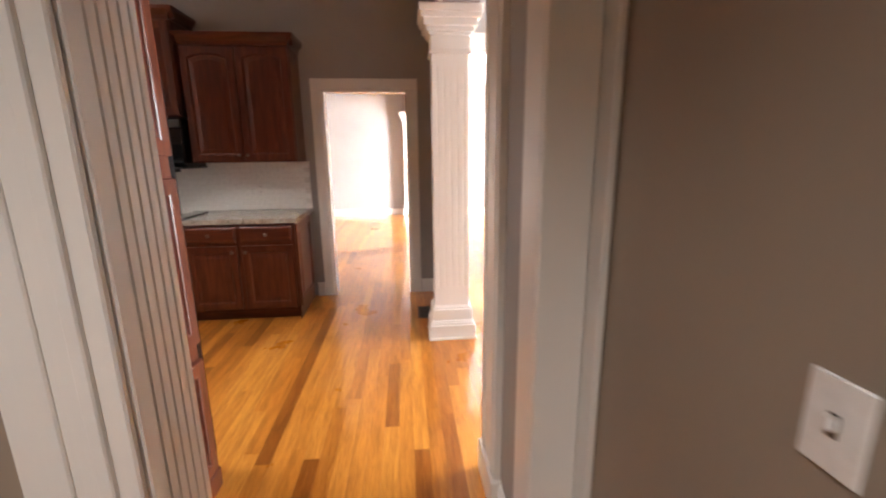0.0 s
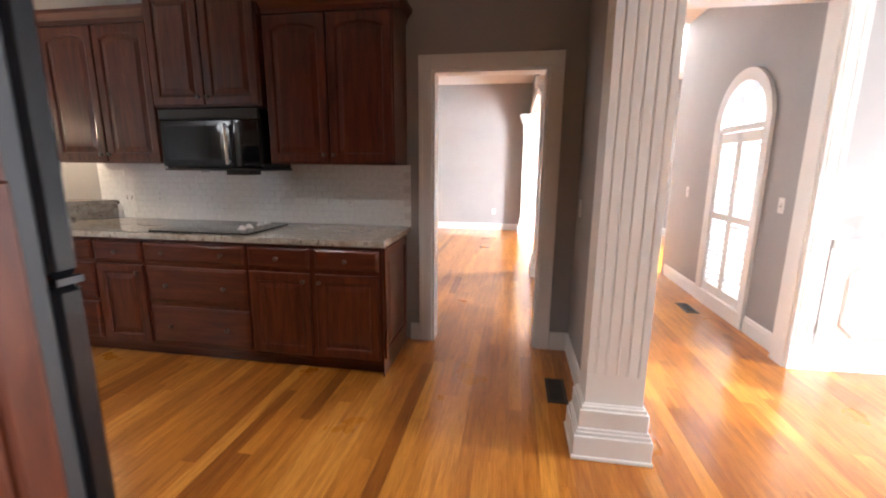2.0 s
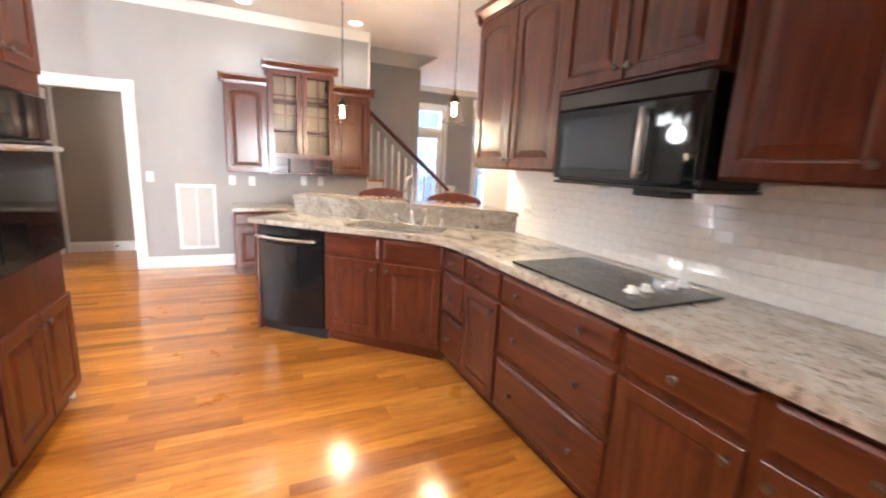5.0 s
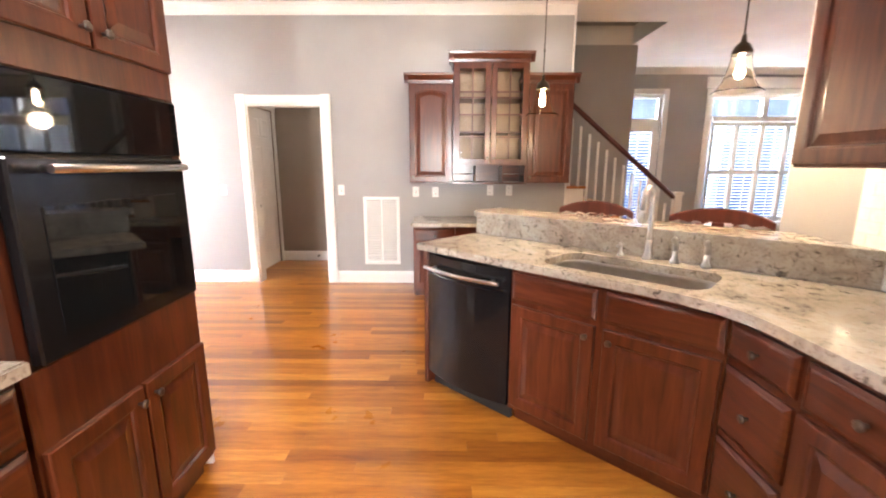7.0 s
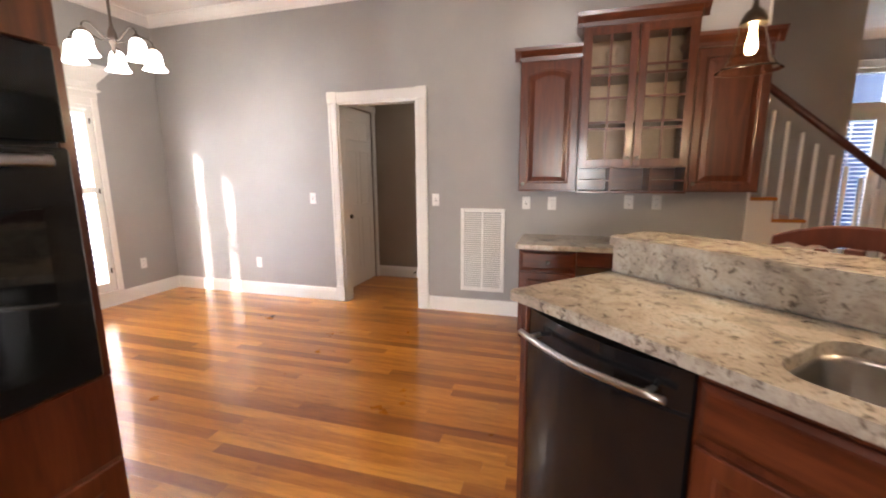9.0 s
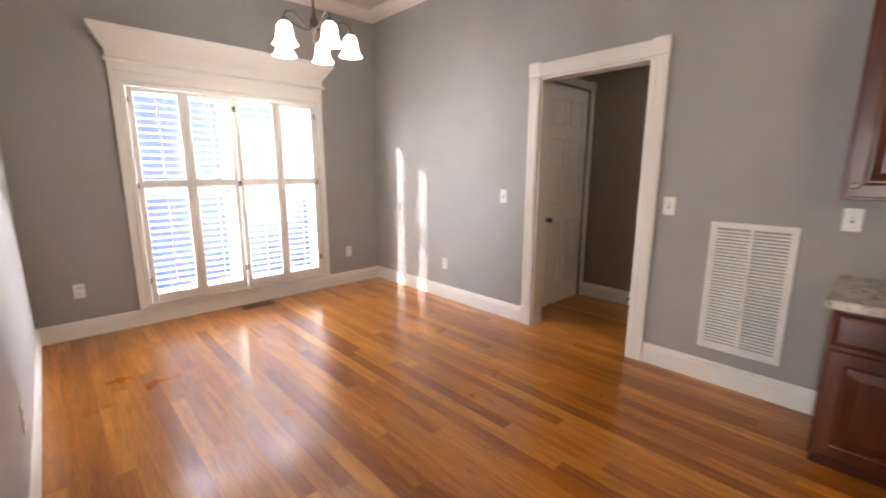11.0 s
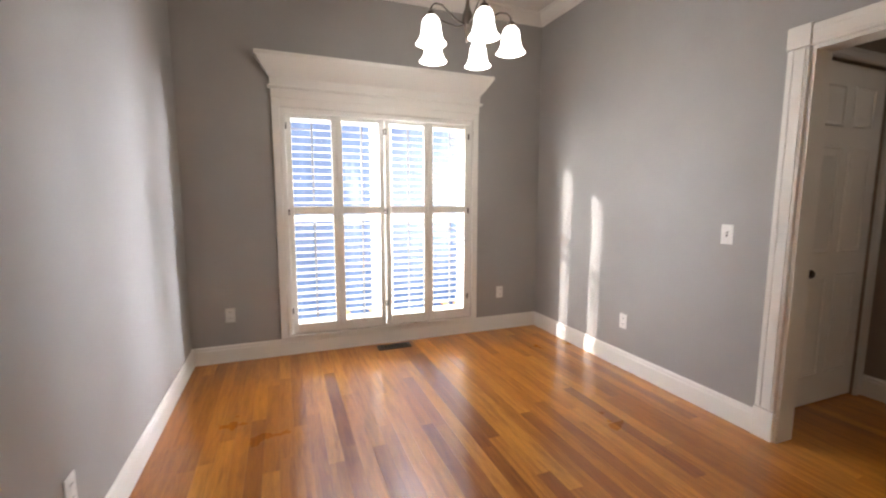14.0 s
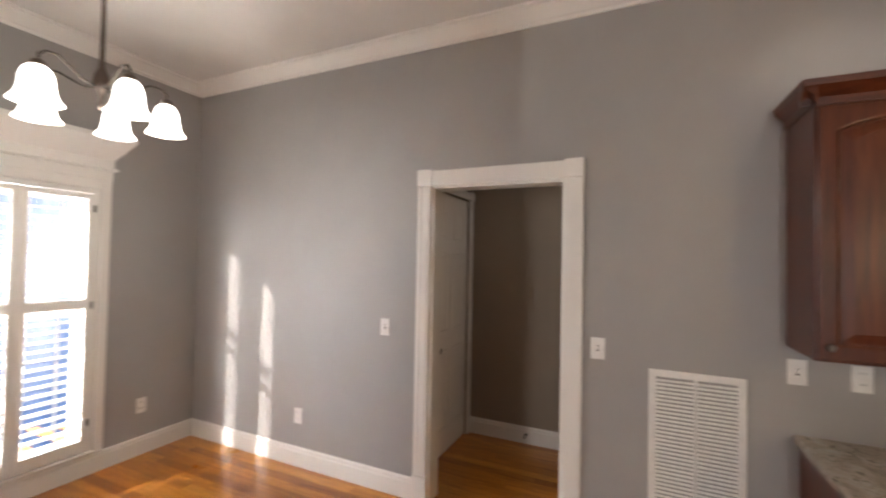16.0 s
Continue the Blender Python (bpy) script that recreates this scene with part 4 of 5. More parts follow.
for u, lab in ((0.334, "brushed steel side sprayer beside the sink"), (0.198, "brushed steel tap lever beside the sink")):
    s = thing("side_sprayer", *diag(u, 0.490), 0.915, TH, lab, "faucet")
    part("base", lathe(bmesh.new(), [(0.022, 0), (0.021, 0.012), (0.013, 0.03), (0.012, 0.07)], 12), M_STEEL, s)
    part("head", tube(bmesh.new(), [(0, 0, 0.065), (0, -0.005, 0.10), (0, -0.025, 0.125), (0, -0.05, 0.12)], 0.014, 10, 0.011), M_STEEL, s)
s = thing("soap_dispenser", *diag(0.596, 0.490), 0.915, TH, "small brushed steel soap dispenser", "soap dispenser")
part("base", lathe(bmesh.new(), [(0.018, 0), (0.016, 0.01), (0.009, 0.02), (0.008, 0.05), (0.012, 0.055), (0.010, 0.07)], 12), M_STEEL, s)
part("nozzle", tube(bmesh.new(), [(0, 0, 0.06), (0, -0.03, 0.062), (0, -0.05, 0.055)], 0.006), M_STEEL, s)


# ---- fluted columns ----
def fluted(bm, x0, y0, x1, y1, z0, z1, nx, ny, depth=0.006, gap=0.5):
    """A square shaft with nx flutes on the y faces and ny on the x faces."""
    def side(p, q, inward, n):
        out = []
        for k in range(n):
            for s, dd in ((k + gap / 2 + 0.12, 0), (k + gap / 2 + 0.2, depth), (k + 1 - gap / 2 - 0.2, depth), (k + 1 - gap / 2 - 0.12, 0)):
                s = (s + 0.25) / (n + 0.5)
                out.append((p[0] + (q[0] - p[0]) * s + inward[0] * dd, p[1] + (q[1] - p[1]) * s + inward[1] * dd))
        return out
    pts = [(x0, y0)] + side((x0, y0), (x1, y0), (0, 1), nx) + [(x1, y0)] + side((x1, y0), (x1, y1), (-1, 0), ny) + [(x1, y1)] + side((x1, y1), (x0, y1), (0, -1), nx) + [(x0, y1)] + side((x0, y1), (x0, y0), (1, 0), ny)
    return prism(bm, pts, z0, z1)


def column(name, x0, y0, x1, y1, nx, ny, label, top=2.40):
    r = thing(name, (x0 + x1) / 2, (y0 + y1) / 2, 0, 0, label, "column")
    hx, hy = (x1 - x0) / 2, (y1 - y0) / 2
    bm = boxm(-hx, -hy, 0.27, hx, hy, 0.42)
    box(bm, -hx, -hy, 2.02, hx, hy, 2.12)
    fluted(bm, -hx, -hy, hx, hy, 0.42, 2.02, nx, ny)
    part("shaft", bm, M_TRIM, r)
    bm = bmesh.new()
    for z0, z1, g in ((0, 0.018, 0.055), (0.018, 0.12, 0.048), (0.12, 0.14, 0.04), (0.14, 0.155, 0.034), (0.155, 0.245, 0.026), (0.245, 0.262, 0.018), (0.262, 0.272, 0.008)):
        box(bm, -hx - g, -hy - g, z0, hx + g, hy + g, z1, 0.003)
    part("base", bm, M_TRIM, r)
    bm = bmesh.new()
    for z0, z1, g in ((2.10, 2.118, 0.018), (2.118, 2.13, 0.012), (2.13, 2.22, 0.006), (2.22, 2.24, 0.02), (2.24, 2.27, 0.035), (2.27, 2.32, 0.055), (2.32, 2.35, 0.075), (2.35, top, 0.085)):
        box(bm, -hx - g, -hy - g, z0, hx + g, hy + g, z1, 0.004)
    part("capital", bm, M_TRIM, r)
    return r


column("fluted_column", 0.485, 3.585, 0.745, 3.76, 5, 5, "white fluted square column at the wall's end")
column("fluted_column", 0.40, 6.98, 0.72, 7.20, 5, 4, "white fluted square column in the dining room opening")
column("fluted_column", 0.27, 10.60, 0.57, 10.83, 5, 4, "white fluted column against the dining room's far wall")
setting("wall_header_front", boxm(0.56, 2.10, 2.402, 0.80, 3.80, CEIL), M_WALL)
setting("trim_header_front", boxm(0.53, 2.10, 2.402, 0.56, 3.80, 2.56, 0.004), M_TRIM)
setting("wall_header_dining", boxm(0.42, NY + 0.14, 2.402, 0.70, 10.9, CEIL), M_WALL)
setting("trim_header_dining", boxm(0.39, NY + 0.14, 2.402, 0.42, 10.9, 2.56, 0.004), M_TRIM)

# start of the walk: fluted lining, flat trim and the pier
lj = thing("door_trim_start", -0.22, 1.31, 0, 0, "white fluted door lining and flat trim", "trim", kind="structure")
bm = bmesh.new()
fluted(bm, -0.03, -0.075, 0.008, 0.088, 0.0, 2.3, 1, 5, 0.012)
part("fluted_lining", bm, M_TRIM, lj)
bm = boxm(-0.19, -0.13, 0.0, 0.008, -0.112, 2.3, 0.004)
box(bm, -0.15, -0.137, 0.0, -0.10, -0.12, 2.3, 0.003)
box(bm, -0.055, -0.142, 0.0, -0.03, -0.12, 2.3, 0.003)
part("flat_trim", bm, M_TRIM, lj)
part("stop", boxm(-0.03, -0.11, 0.0, 0.014, -0.077, 2.3, 0.003), M_TRIM, lj)
rj = thing("door_trim_pier", 0.62, 1.50, 0, 0, "white door trim round the pier", "trim", kind="structure")
part("flat_trim", boxm(-0.02, -0.022, 0.0, 0.108, -0.002, 2.3, 0.004), M_TRIM, rj)
part("flat_trim", boxm(-0.02, 0.0, 0.0, -0.001, 0.15, 2.3, 0.004), M_TRIM, rj)
bm = boxm(-0.03, 0.40, 0.15, 0.15, 0.65, 2.4, 0.004)
box(bm, -0.036, 0.425, 0.15, -0.028, 0.46, 2.4, 0.002)
box(bm, -0.036, 0.59, 0.15, -0.028, 0.625, 2.4, 0.002)
part("pier_cap", bm, M_TRIM, rj)
part("plinth", boxm(-0.045, 0.385, 0.0, 0.165, 0.665, 0.15, 0.004), M_TRIM, rj)
part("corner_trim", boxm(0.11, -0.09, 0.0, 0.129, -0.002, 2.3, 0.004), M_TRIM, rj)

# ---- front room ----
casing("opening_trim_front", 'x', NY, -1, 0.80, 2.04, 2.42, w=0.13, t=0.025, block=False)
jamb("opening_lining_front", 'x', NY - 0.004, NY + 0.144, 0.80, 2.04, 2.42)
wn_ = thing("wainscot", 2.2, NY, 0, 0, "white painted wainscot panelling below a chair rail", "wainscot", kind="structure")
part("board", boxm(0.0, -0.012, 0.14, 2.4, -0.001, 0.86), M_TRIM, wn_)
part("chair_rail", boxm(0.0, -0.035, 0.86, 2.4, -0.001, 0.92, 0.006), M_TRIM, wn_)
for x0 in (0.12, 0.9, 1.68):
    # raised picture moulding with clipped corners
    bm = bmesh.new()
    loops = []
    for g, y in ((0.0, -0.012), (0.004, -0.022), (0.014, -0.026), (0.022, -0.018), (0.026, -0.012)):
        l, r, lo, hi, c = x0 + g, x0 + 0.66 - g, 0.24 + g, 0.78 - g, 0.085 - 0.4 * g
        loops.append([bm.verts.new((x, y, z)) for x, z in ((l + c, lo), (r - c, lo), (r, lo + c), (r, hi - c), (r - c, hi), (l + c, hi), (l, hi - c), (l, lo + c))])
    for p, q in zip(loops, loops[1:]):
        for k in range(8):
            bm.faces.new((p[k], p[(k + 1) % 8], q[(k + 1) % 8], q[k]))
    part("panel_moulding", bm, M_TRIM, wn_)


# ---- shutters and windows ----
def louvre_mesh(w, chord=0.058, thick=0.009, tilt=20):
    """One rounded shutter blade along x, tilted."""
    bm = bmesh.new()
    prof = [(-chord / 2, 0), (-chord / 4, thick / 2), (chord / 4, thick / 2), (chord / 2, 0), (chord / 4, -thick / 2), (-chord / 4, -thick / 2)]
    c, s = math.cos(radians(tilt)), math.sin(radians(tilt))
    a = [bm.verts.new((0.0, p * c - q * s, p * s + q * c)) for p, q in prof]
    b = [bm.verts.new((w, p * c - q * s, p * s + q * c)) for p, q in prof]
    for k in range(6):
        bm.faces.new((a[k], a[(k + 1) % 6], b[(k + 1) % 6], b[k]))
    bm.faces.new(a[::-1])
    bm.faces.new(b)
    bmesh.ops.recalc_face_normals(bm, faces=bm.faces)
    me = bpy.data.meshes.new("louvre")
    bm.to_mesh(me)
    bm.free()
    me.materials.append(M_TRIM)
    return me


def shutter(root, x, y, z, w, h, rails, tilt=12, each=True, pitch=0.055, stile=0.042):
    """A shutter leaf from x, with horizontal rails at the heights given; front at y, going back 0.028."""
    bm = boxm(x, y, z, x + stile, y + 0.028, z + h, 0.003)
    box(bm, x + w - stile, y, z, x + w, y + 0.028, z + h, 0.003)
    for r0, r1 in rails:
        box(bm, x + stile, y, z + r0, x + w - stile, y + 0.028, z + r1, 0.003)
    leaf = part("shutter_leaf", bm, M_TRIM, root)
    me = louvre_mesh(w - 2 * stile, tilt=tilt)
    joined = bmesh.new()
    for (a0, a1), (b0, b1) in zip(rails, rails[1:]):
        n = max(1, int((b0 - a1) / pitch))
        for k in range(n):
            zz = z + a1 + (b0 - a1) * (k + 0.5) / n
            if each:
                ob = new("louvre", me)
                ob.matrix_basis = pose(x + stile, y + 0.014, zz)
                ob.parent = leaf
            else:
                o = len(joined.verts)
                joined.from_mesh(me)
                joined.verts.ensure_lookup_table()
                bmesh.ops.translate(joined, vec=(x + stile, y + 0.014, zz), verts=joined.verts[o:])
        part("tilt_rod", boxm(x + w / 2 - 0.005, y - 0.022, z + a1 + 0.02, x + w / 2 + 0.005, y - 0.014, z + b0 - 0.02), M_TRIM, leaf)
    if each:
        joined.free()
    else:
        part("louvres", joined, M_TRIM, leaf)
    return leaf


# nook window; local x runs to the west along the wall, local y outwards
X0, X1, Z0, Z1 = WIN
ww = X1 - X0
win = thing("window_1", X1, SY, 0, 180, "wide white window with louvred shutters and a deep crown head", "window", kind="structure")
bm = boxm(-0.0, -0.002, Z0, 0.035, 0.19, Z1)
box(bm, ww - 0.035, -0.002, Z0, ww, 0.19, Z1)
box(bm, ww / 2 - 0.05, 0.03, Z0, ww / 2 + 0.05, 0.19, Z1)
box(bm, 0.035, -0.002, Z1 - 0.035, ww - 0.035, 0.19, Z1)
box(bm, 0.035, -0.002, Z0, ww - 0.035, 0.19, Z0 + 0.012)
part("window_frame", bm, M_TRIM, win)
for a in (0.035, ww / 2 + 0.05):
    b = a + ww / 2 - 0.085
    bm = bmesh.new()
    for q in ((a, Z0 + 0.012, b, Z0 + 0.07), (a, Z1 - 0.085, b, Z1 - 0.035), (a, 1.11, b, 1.16), (a, Z0 + 0.09, a + 0.045, Z1 - 0.085), (b - 0.045, Z0 + 0.09, b, Z1 - 0.085)):
        box(bm, q[0], 0.12, q[1], q[2], 0.15, q[3])
    part("sash", bm, M_TRIM, win)
    pn = part("pane", boxm(a + 0.04, 0.133, Z0 + 0.08, b - 0.04, 0.137, Z1 - 0.08), M_GLASS, win)
    pn.visible_shadow = False
for x0, x1 in ((-0.06, 0.0), (ww, ww + 0.06)):
    part("side_trim", boxm(x0, -0.024, 0.145, x1, -0.002, 2.09, 0.005), M_TRIM, win)
part("sill_trim", boxm(-0.0, -0.034, 0.143, ww, -0.003, Z0, 0.004), M_TRIM, win)
part("head_trim", boxm(0.0, -0.024, Z1, ww, -0.003, 2.09, 0.005), M_TRIM, win)
prof = [(0.0, 2.09), (0.03, 2.09), (0.03, 2.155), (0.05, 2.158), (0.055, 2.172), (0.035, 2.18), (0.035, 2.235), (0.045, 2.25), (0.075, 2.29), (0.115, 2.35), (0.13, 2.37), (0.135, 2.40), (0.0, 2.40)]
bm = bmesh.new()
lo, hi = [], []
for d, z in prof:
    g = 0.06 + max(0.0, d - 0.03)
    lo.append((bm.verts.new((-g, -d, z)), bm.verts.new((ww + g, -d, z)), bm.verts.new((-g, 0.0, z)), bm.verts.new((ww + g, 0.0, z))))
for p, q in zip(lo, lo[1:]):
    bm.faces.new((p[0], p[1], q[1], q[0]))
    bm.faces.new((p[2], p[0], q[0], q[2]))
    bm.faces.new((p[1], p[3], q[3], q[1]))
bm.faces.new((lo[-1][0], lo[-1][1], lo[-1][3], lo[-1][2]))
part("crown_head", bm, M_TRIM, win, "deep white crown moulding head")
sw = (ww - 0.07 - 0.02) / 4
for k in range(4):
    x0 = 0.035 + 0.003 + k * (sw + 0.001) + (0.012 if k > 1 else 0.0)
    shutter(win, x0, -0.016, 0.18, sw, 1.80, [(0.0, 0.075), (0.995, 1.06), (1.765, 1.80)], tilt=8)
for zz in (0.35, 1.17, 1.85):
    for xx in (0.036, ww - 0.048, ww / 2 - 0.012, ww / 2 + 0.004):
        part("hinge", boxm(xx, -0.028, zz, xx + 0.010, -0.016, zz + 0.05), M_KNOB, win)

# arched window with shutters
aw = thing("window_2", 2.10, 6.30, 0, -90, "white arched window with closed louvred shutters", "window", kind="structure")
AR = 0.375
bm = bmesh.new()
for sgn in (-1, 1):
    pts = [(AR + sgn * AR, 2.13)] + [(AR + sgn * AR * math.cos(a), 1.75 + AR * math.sin(a)) for a in np.linspace(0, math.pi / 2, 10)] + [(AR, 2.13)]
    f0 = [bm.verts.new((x, 0.001, z)) for x, z in pts]
    f1 = [bm.verts.new((x, 0.199, z)) for x, z in pts]
    bm.faces.new(f0)
    bm.faces.new(f1[::-1])
    for k in range(len(pts)):
        bm.faces.new((f0[k], f0[(k + 1) % len(pts)], f1[(k + 1) % len(pts)], f1[k]))
part("spandrel", bm, M_WALL, aw)
bm = bmesh.new()
path_ = [(-0.0, 0.10)] + [(AR - AR * math.cos(a), 1.75 + AR * math.sin(a)) for a in np.linspace(0, math.pi, 25)] + [(2 * AR, 0.10)]
outer = [(-0.10, 0.10)] + [(AR - (AR + 0.10) * math.cos(a), 1.75 + (AR + 0.10) * math.sin(a)) for a in np.linspace(0, math.pi, 25)] + [(2 * AR + 0.10, 0.10)]
rows_ = [[bm.verts.new((x, y, z)) for x, z in pp] for pp, y in ((path_, 0.02), (path_, -0.022), (outer, -0.03), (outer, -0.0))]
for p, q in zip(rows_, rows_[1:]):
    for k in range(len(p) - 1):
        bm.faces.new((p[k], p[k + 1], q[k + 1], q[k]))
part("arch_trim", bm, M_TRIM, aw)
part("transom_bar", boxm(0.0, -0.005, 1.70, 2 * AR, 0.05, 1.75), M_TRIM, aw)
bm = bmesh.new()
for a in (45, 90, 135):
    tube(bm, [(AR, 0.1, 1.76), (AR + AR * math.cos(radians(a)), 0.1, 1.75 + AR * math.sin(radians(a)))], 0.008, 6)
part("muntin", bm, M_TRIM, aw)
pn = part("pane", boxm(0.0, 0.12, 0.15, 2 * AR, 0.124, 2.12), M_GLASS, aw)
pn.visible_shadow = False
for k in range(2):
    shutter(aw, 0.003 + k * AR, -0.005, 0.14, AR - 0.006, 1.55, [(0, 0.09), (0.74, 0.80), (1.46, 1.55)], tilt=35 if k else 18, each=False)
part("sill_trim", boxm(-0.10, -0.03, 0.0, 2 * AR + 0.10, 0.02, 0.139, 0.004), M_TRIM, aw)

# windows of the front and dining rooms
def plain_window(name, axis_x, y0, y1, z0, z1, rz, bars, label):
    w = y1 - y0
    r = thing(name, axis_x, y1 if rz < 0 else y0, 0, rz, label, "window", kind="structure")
    bm = bmesh.new()
    for q in ((0, z0, 0.06, z1), (w - 0.06, z0, w, z1), (0.06, z0, w - 0.06, z0 + 0.06), (0.06, z1 - 0.06, w - 0.06, z1)):
        box(bm, q[0], 0.03, q[1], q[2], 0.12, q[3])
    part("window_frame", bm, M_TRIM, r)
    bm = bmesh.new()
    for k in range(1, bars):
        box(bm, w * k / bars - 0.012, 0.06, z0 + 0.06, w * k / bars + 0.012, 0.085, z1 - 0.06)
    if bars > 1:
        part("muntin", bm, M_TRIM, r)
    else:
        bm.free()
    pn = part("pane", boxm(0.05, 0.07, z0 + 0.05, w - 0.05, 0.074, z1 - 0.05), M_GLASS, r)
    pn.visible_shadow = False
    bm = bmesh.new()
    for q in ((-0.09, z0 - 0.09, 0, z1 + 0.09), (w, z0 - 0.09, w + 0.09, z1 + 0.09), (0, z0 - 0.09, w, z0), (0, z1, w, z1 + 0.09)):
        box(bm, q[0], -0.02, q[1], q[2], -0.001, q[3], 0.004)
    part("trim", bm, M_TRIM, r)
    return r


# unseen window, added so that daylight enters the front room
plain_window("window_3", 4.6, 2.30, 3.05, 0.3, 2.2, -90, 2, "white framed window added on the front room's unseen wall")
w4 = plain_window("window_4", 4.6, 3.30, 3.76, 0.3, 2.2, -90, 1, "narrow white arch-topped window beside the front room's corner")
shutter(w4, 0.062, -0.003, 0.37, 0.336, 1.43, [(0, 0.06), (0.66, 0.72), (1.36, 1.43)], tilt=14, each=False)
bm = bmesh.new()
for sgn in (-1, 1):
    pts = [(0.23 + sgn * 0.23, 2.2)] + [(0.23 + sgn * 0.23 * math.cos(a), 1.97 + 0.23 * math.sin(a)) for a in np.linspace(0, math.pi / 2, 10)]
    f0 = [bm.verts.new((x, 0.0, z)) for x, z in pts]
    f1 = [bm.verts.new((x, 0.025, z)) for x, z in pts]
    bm.faces.new(f0)
    bm.faces.new(f1[::-1])
    for k in range(len(pts)):
        bm.faces.new((f0[k], f0[(k + 1) % len(pts)], f1[(k + 1) % len(pts)], f1[k]))
part("spandrel", bm, M_TRIM, w4)
# on an unseen wall, placed and sized to admit the dining room's daylight
plain_window("window_5", 3.3, 7.7, 8.5, 0.3, 2.3, -90, 2, "white framed window of the dining room")
gw = plain_window("window_6", -9.5, 7.80, 9.75, 0.3, 2.62, 90, 1, "tall white window with transom and louvred shutters")
part("transom_bar", boxm(0.06, 0.0, 2.16, 1.89, 0.10, 2.25), M_TRIM, gw)
part("mullion", boxm(0.93, 0.0, 2.25, 1.02, 0.10, 2.56), M_TRIM, gw)
for k in range(4):
    shutter(gw, 0.065 + k * 0.456, -0.003, 0.37, 0.450, 1.78, [(0, 0.08), (0.86, 0.93), (1.71, 1.78)], tilt=5, each=False)
part("head_board", boxm(-0.12, -0.04, 2.72, 2.02, 0.0, 2.90, 0.006), M_TRIM, gw)
gd = plain_window("door_2", -9.5, 6.15, 6.95, 0.05, 2.62, 90, 1, "glazed white garden door with transom")
part("transom_bar", boxm(0.06, 0.0, 2.06, 0.74, 0.10, 2.20), M_TRIM, gd)
shutter(gd, 0.065, 0.0, 0.12, 0.67, 1.94, [(0, 0.2), (1.86, 1.94)], tilt=5, each=False, stile=0.08)


# ---- six-panel door of the back hall ----
hd = thing("door_1", -6.90, HY - 0.012, 0, 180, "closed white six-panel hall door with a bronze knob", "door", kind="structure")
DW6, DH6 = 0.74, 2.10
leaf = part("leaf", boxm(0.006, 0.0, 0.01, DW6 - 0.006, 0.035, DH6 - 0.01, 0.002), M_TRIM, hd)
for x0 in (0.105, 0.41):
    for z0, h in ((0.20, 0.64), (0.98, 0.64), (1.73, 0.24)):
        bm = bmesh.new()
        w = 0.225
        lp = [[bm.verts.new((x0 + i if k in (0, 3) else x0 + w - i, y, z0 + i if k < 2 else z0 + h - i)) for k in range(4)] for i, y in ((0, -0.001), (0.005, -0.008), (0.014, -0.008), (0.02, -0.002), (0.03, -0.002), (0.06, -0.006))]
        for p, q in zip(lp, lp[1:]):
            for k in range(4):
                bm.faces.new((p[k], p[(k + 1) % 4], q[(k + 1) % 4], q[k]))
        bm.faces.new(lp[-1])
        part("panel", bm, M_TRIM, leaf)
bm = lathe(bmesh.new(), [(0.026, 0), (0.026, 0.006), (0.009, 0.012), (0.009, 0.03), (0.024, 0.042), (0.026, 0.055), (0.016, 0.066)], 14)
bmesh.ops.transform(bm, matrix=pose(0.07, 0.0, 0.87, 90, 0, 0), verts=bm.verts)
part("door_knob", bm, M_KNOB, leaf)
casing("door_trim_closet", 'x', HY, 1, -7.64, -6.90, 2.10, w=0.068, plinth=False)

# ---- chandelier ----
ch = thing("chandelier", -5.2, -0.22, CEIL, 14, "five-arm pewter chandelier with lit frosted bell shades", "chandelier")
part("canopy", lathe(bmesh.new(), [(0.06, -0.001), (0.058, -0.012), (0.03, -0.03), (0.01, -0.036)], 18), M_PEWTER, ch)
bm = tube(bmesh.new(), [(0, 0, -0.03), (0, 0, -0.13)], 0.004)
for k in range(3):
    tube(bm, [(0.014 * math.cos(a), 0.004, -0.15 - 0.03 * k + 0.018 * math.sin(a)) if k % 2 else (0.004, 0.014 * math.cos(a), -0.15 - 0.03 * k + 0.018 * math.sin(a)) for a in np.linspace(0, 2 * math.pi, 11)], 0.003, 6)
part("chain", bm, M_PEWTER, ch)
part("stem", lathe(bmesh.new(), [(0.004, -0.23), (0.009, -0.24), (0.010, -0.45), (0.010, -0.60), (0.014, -0.64), (0.03, -0.68), (0.034, -0.72), (0.02, -0.76), (0.012, -0.80), (0.016, -0.82), (0.004, -0.85)], 12), M_PEWTER, ch)
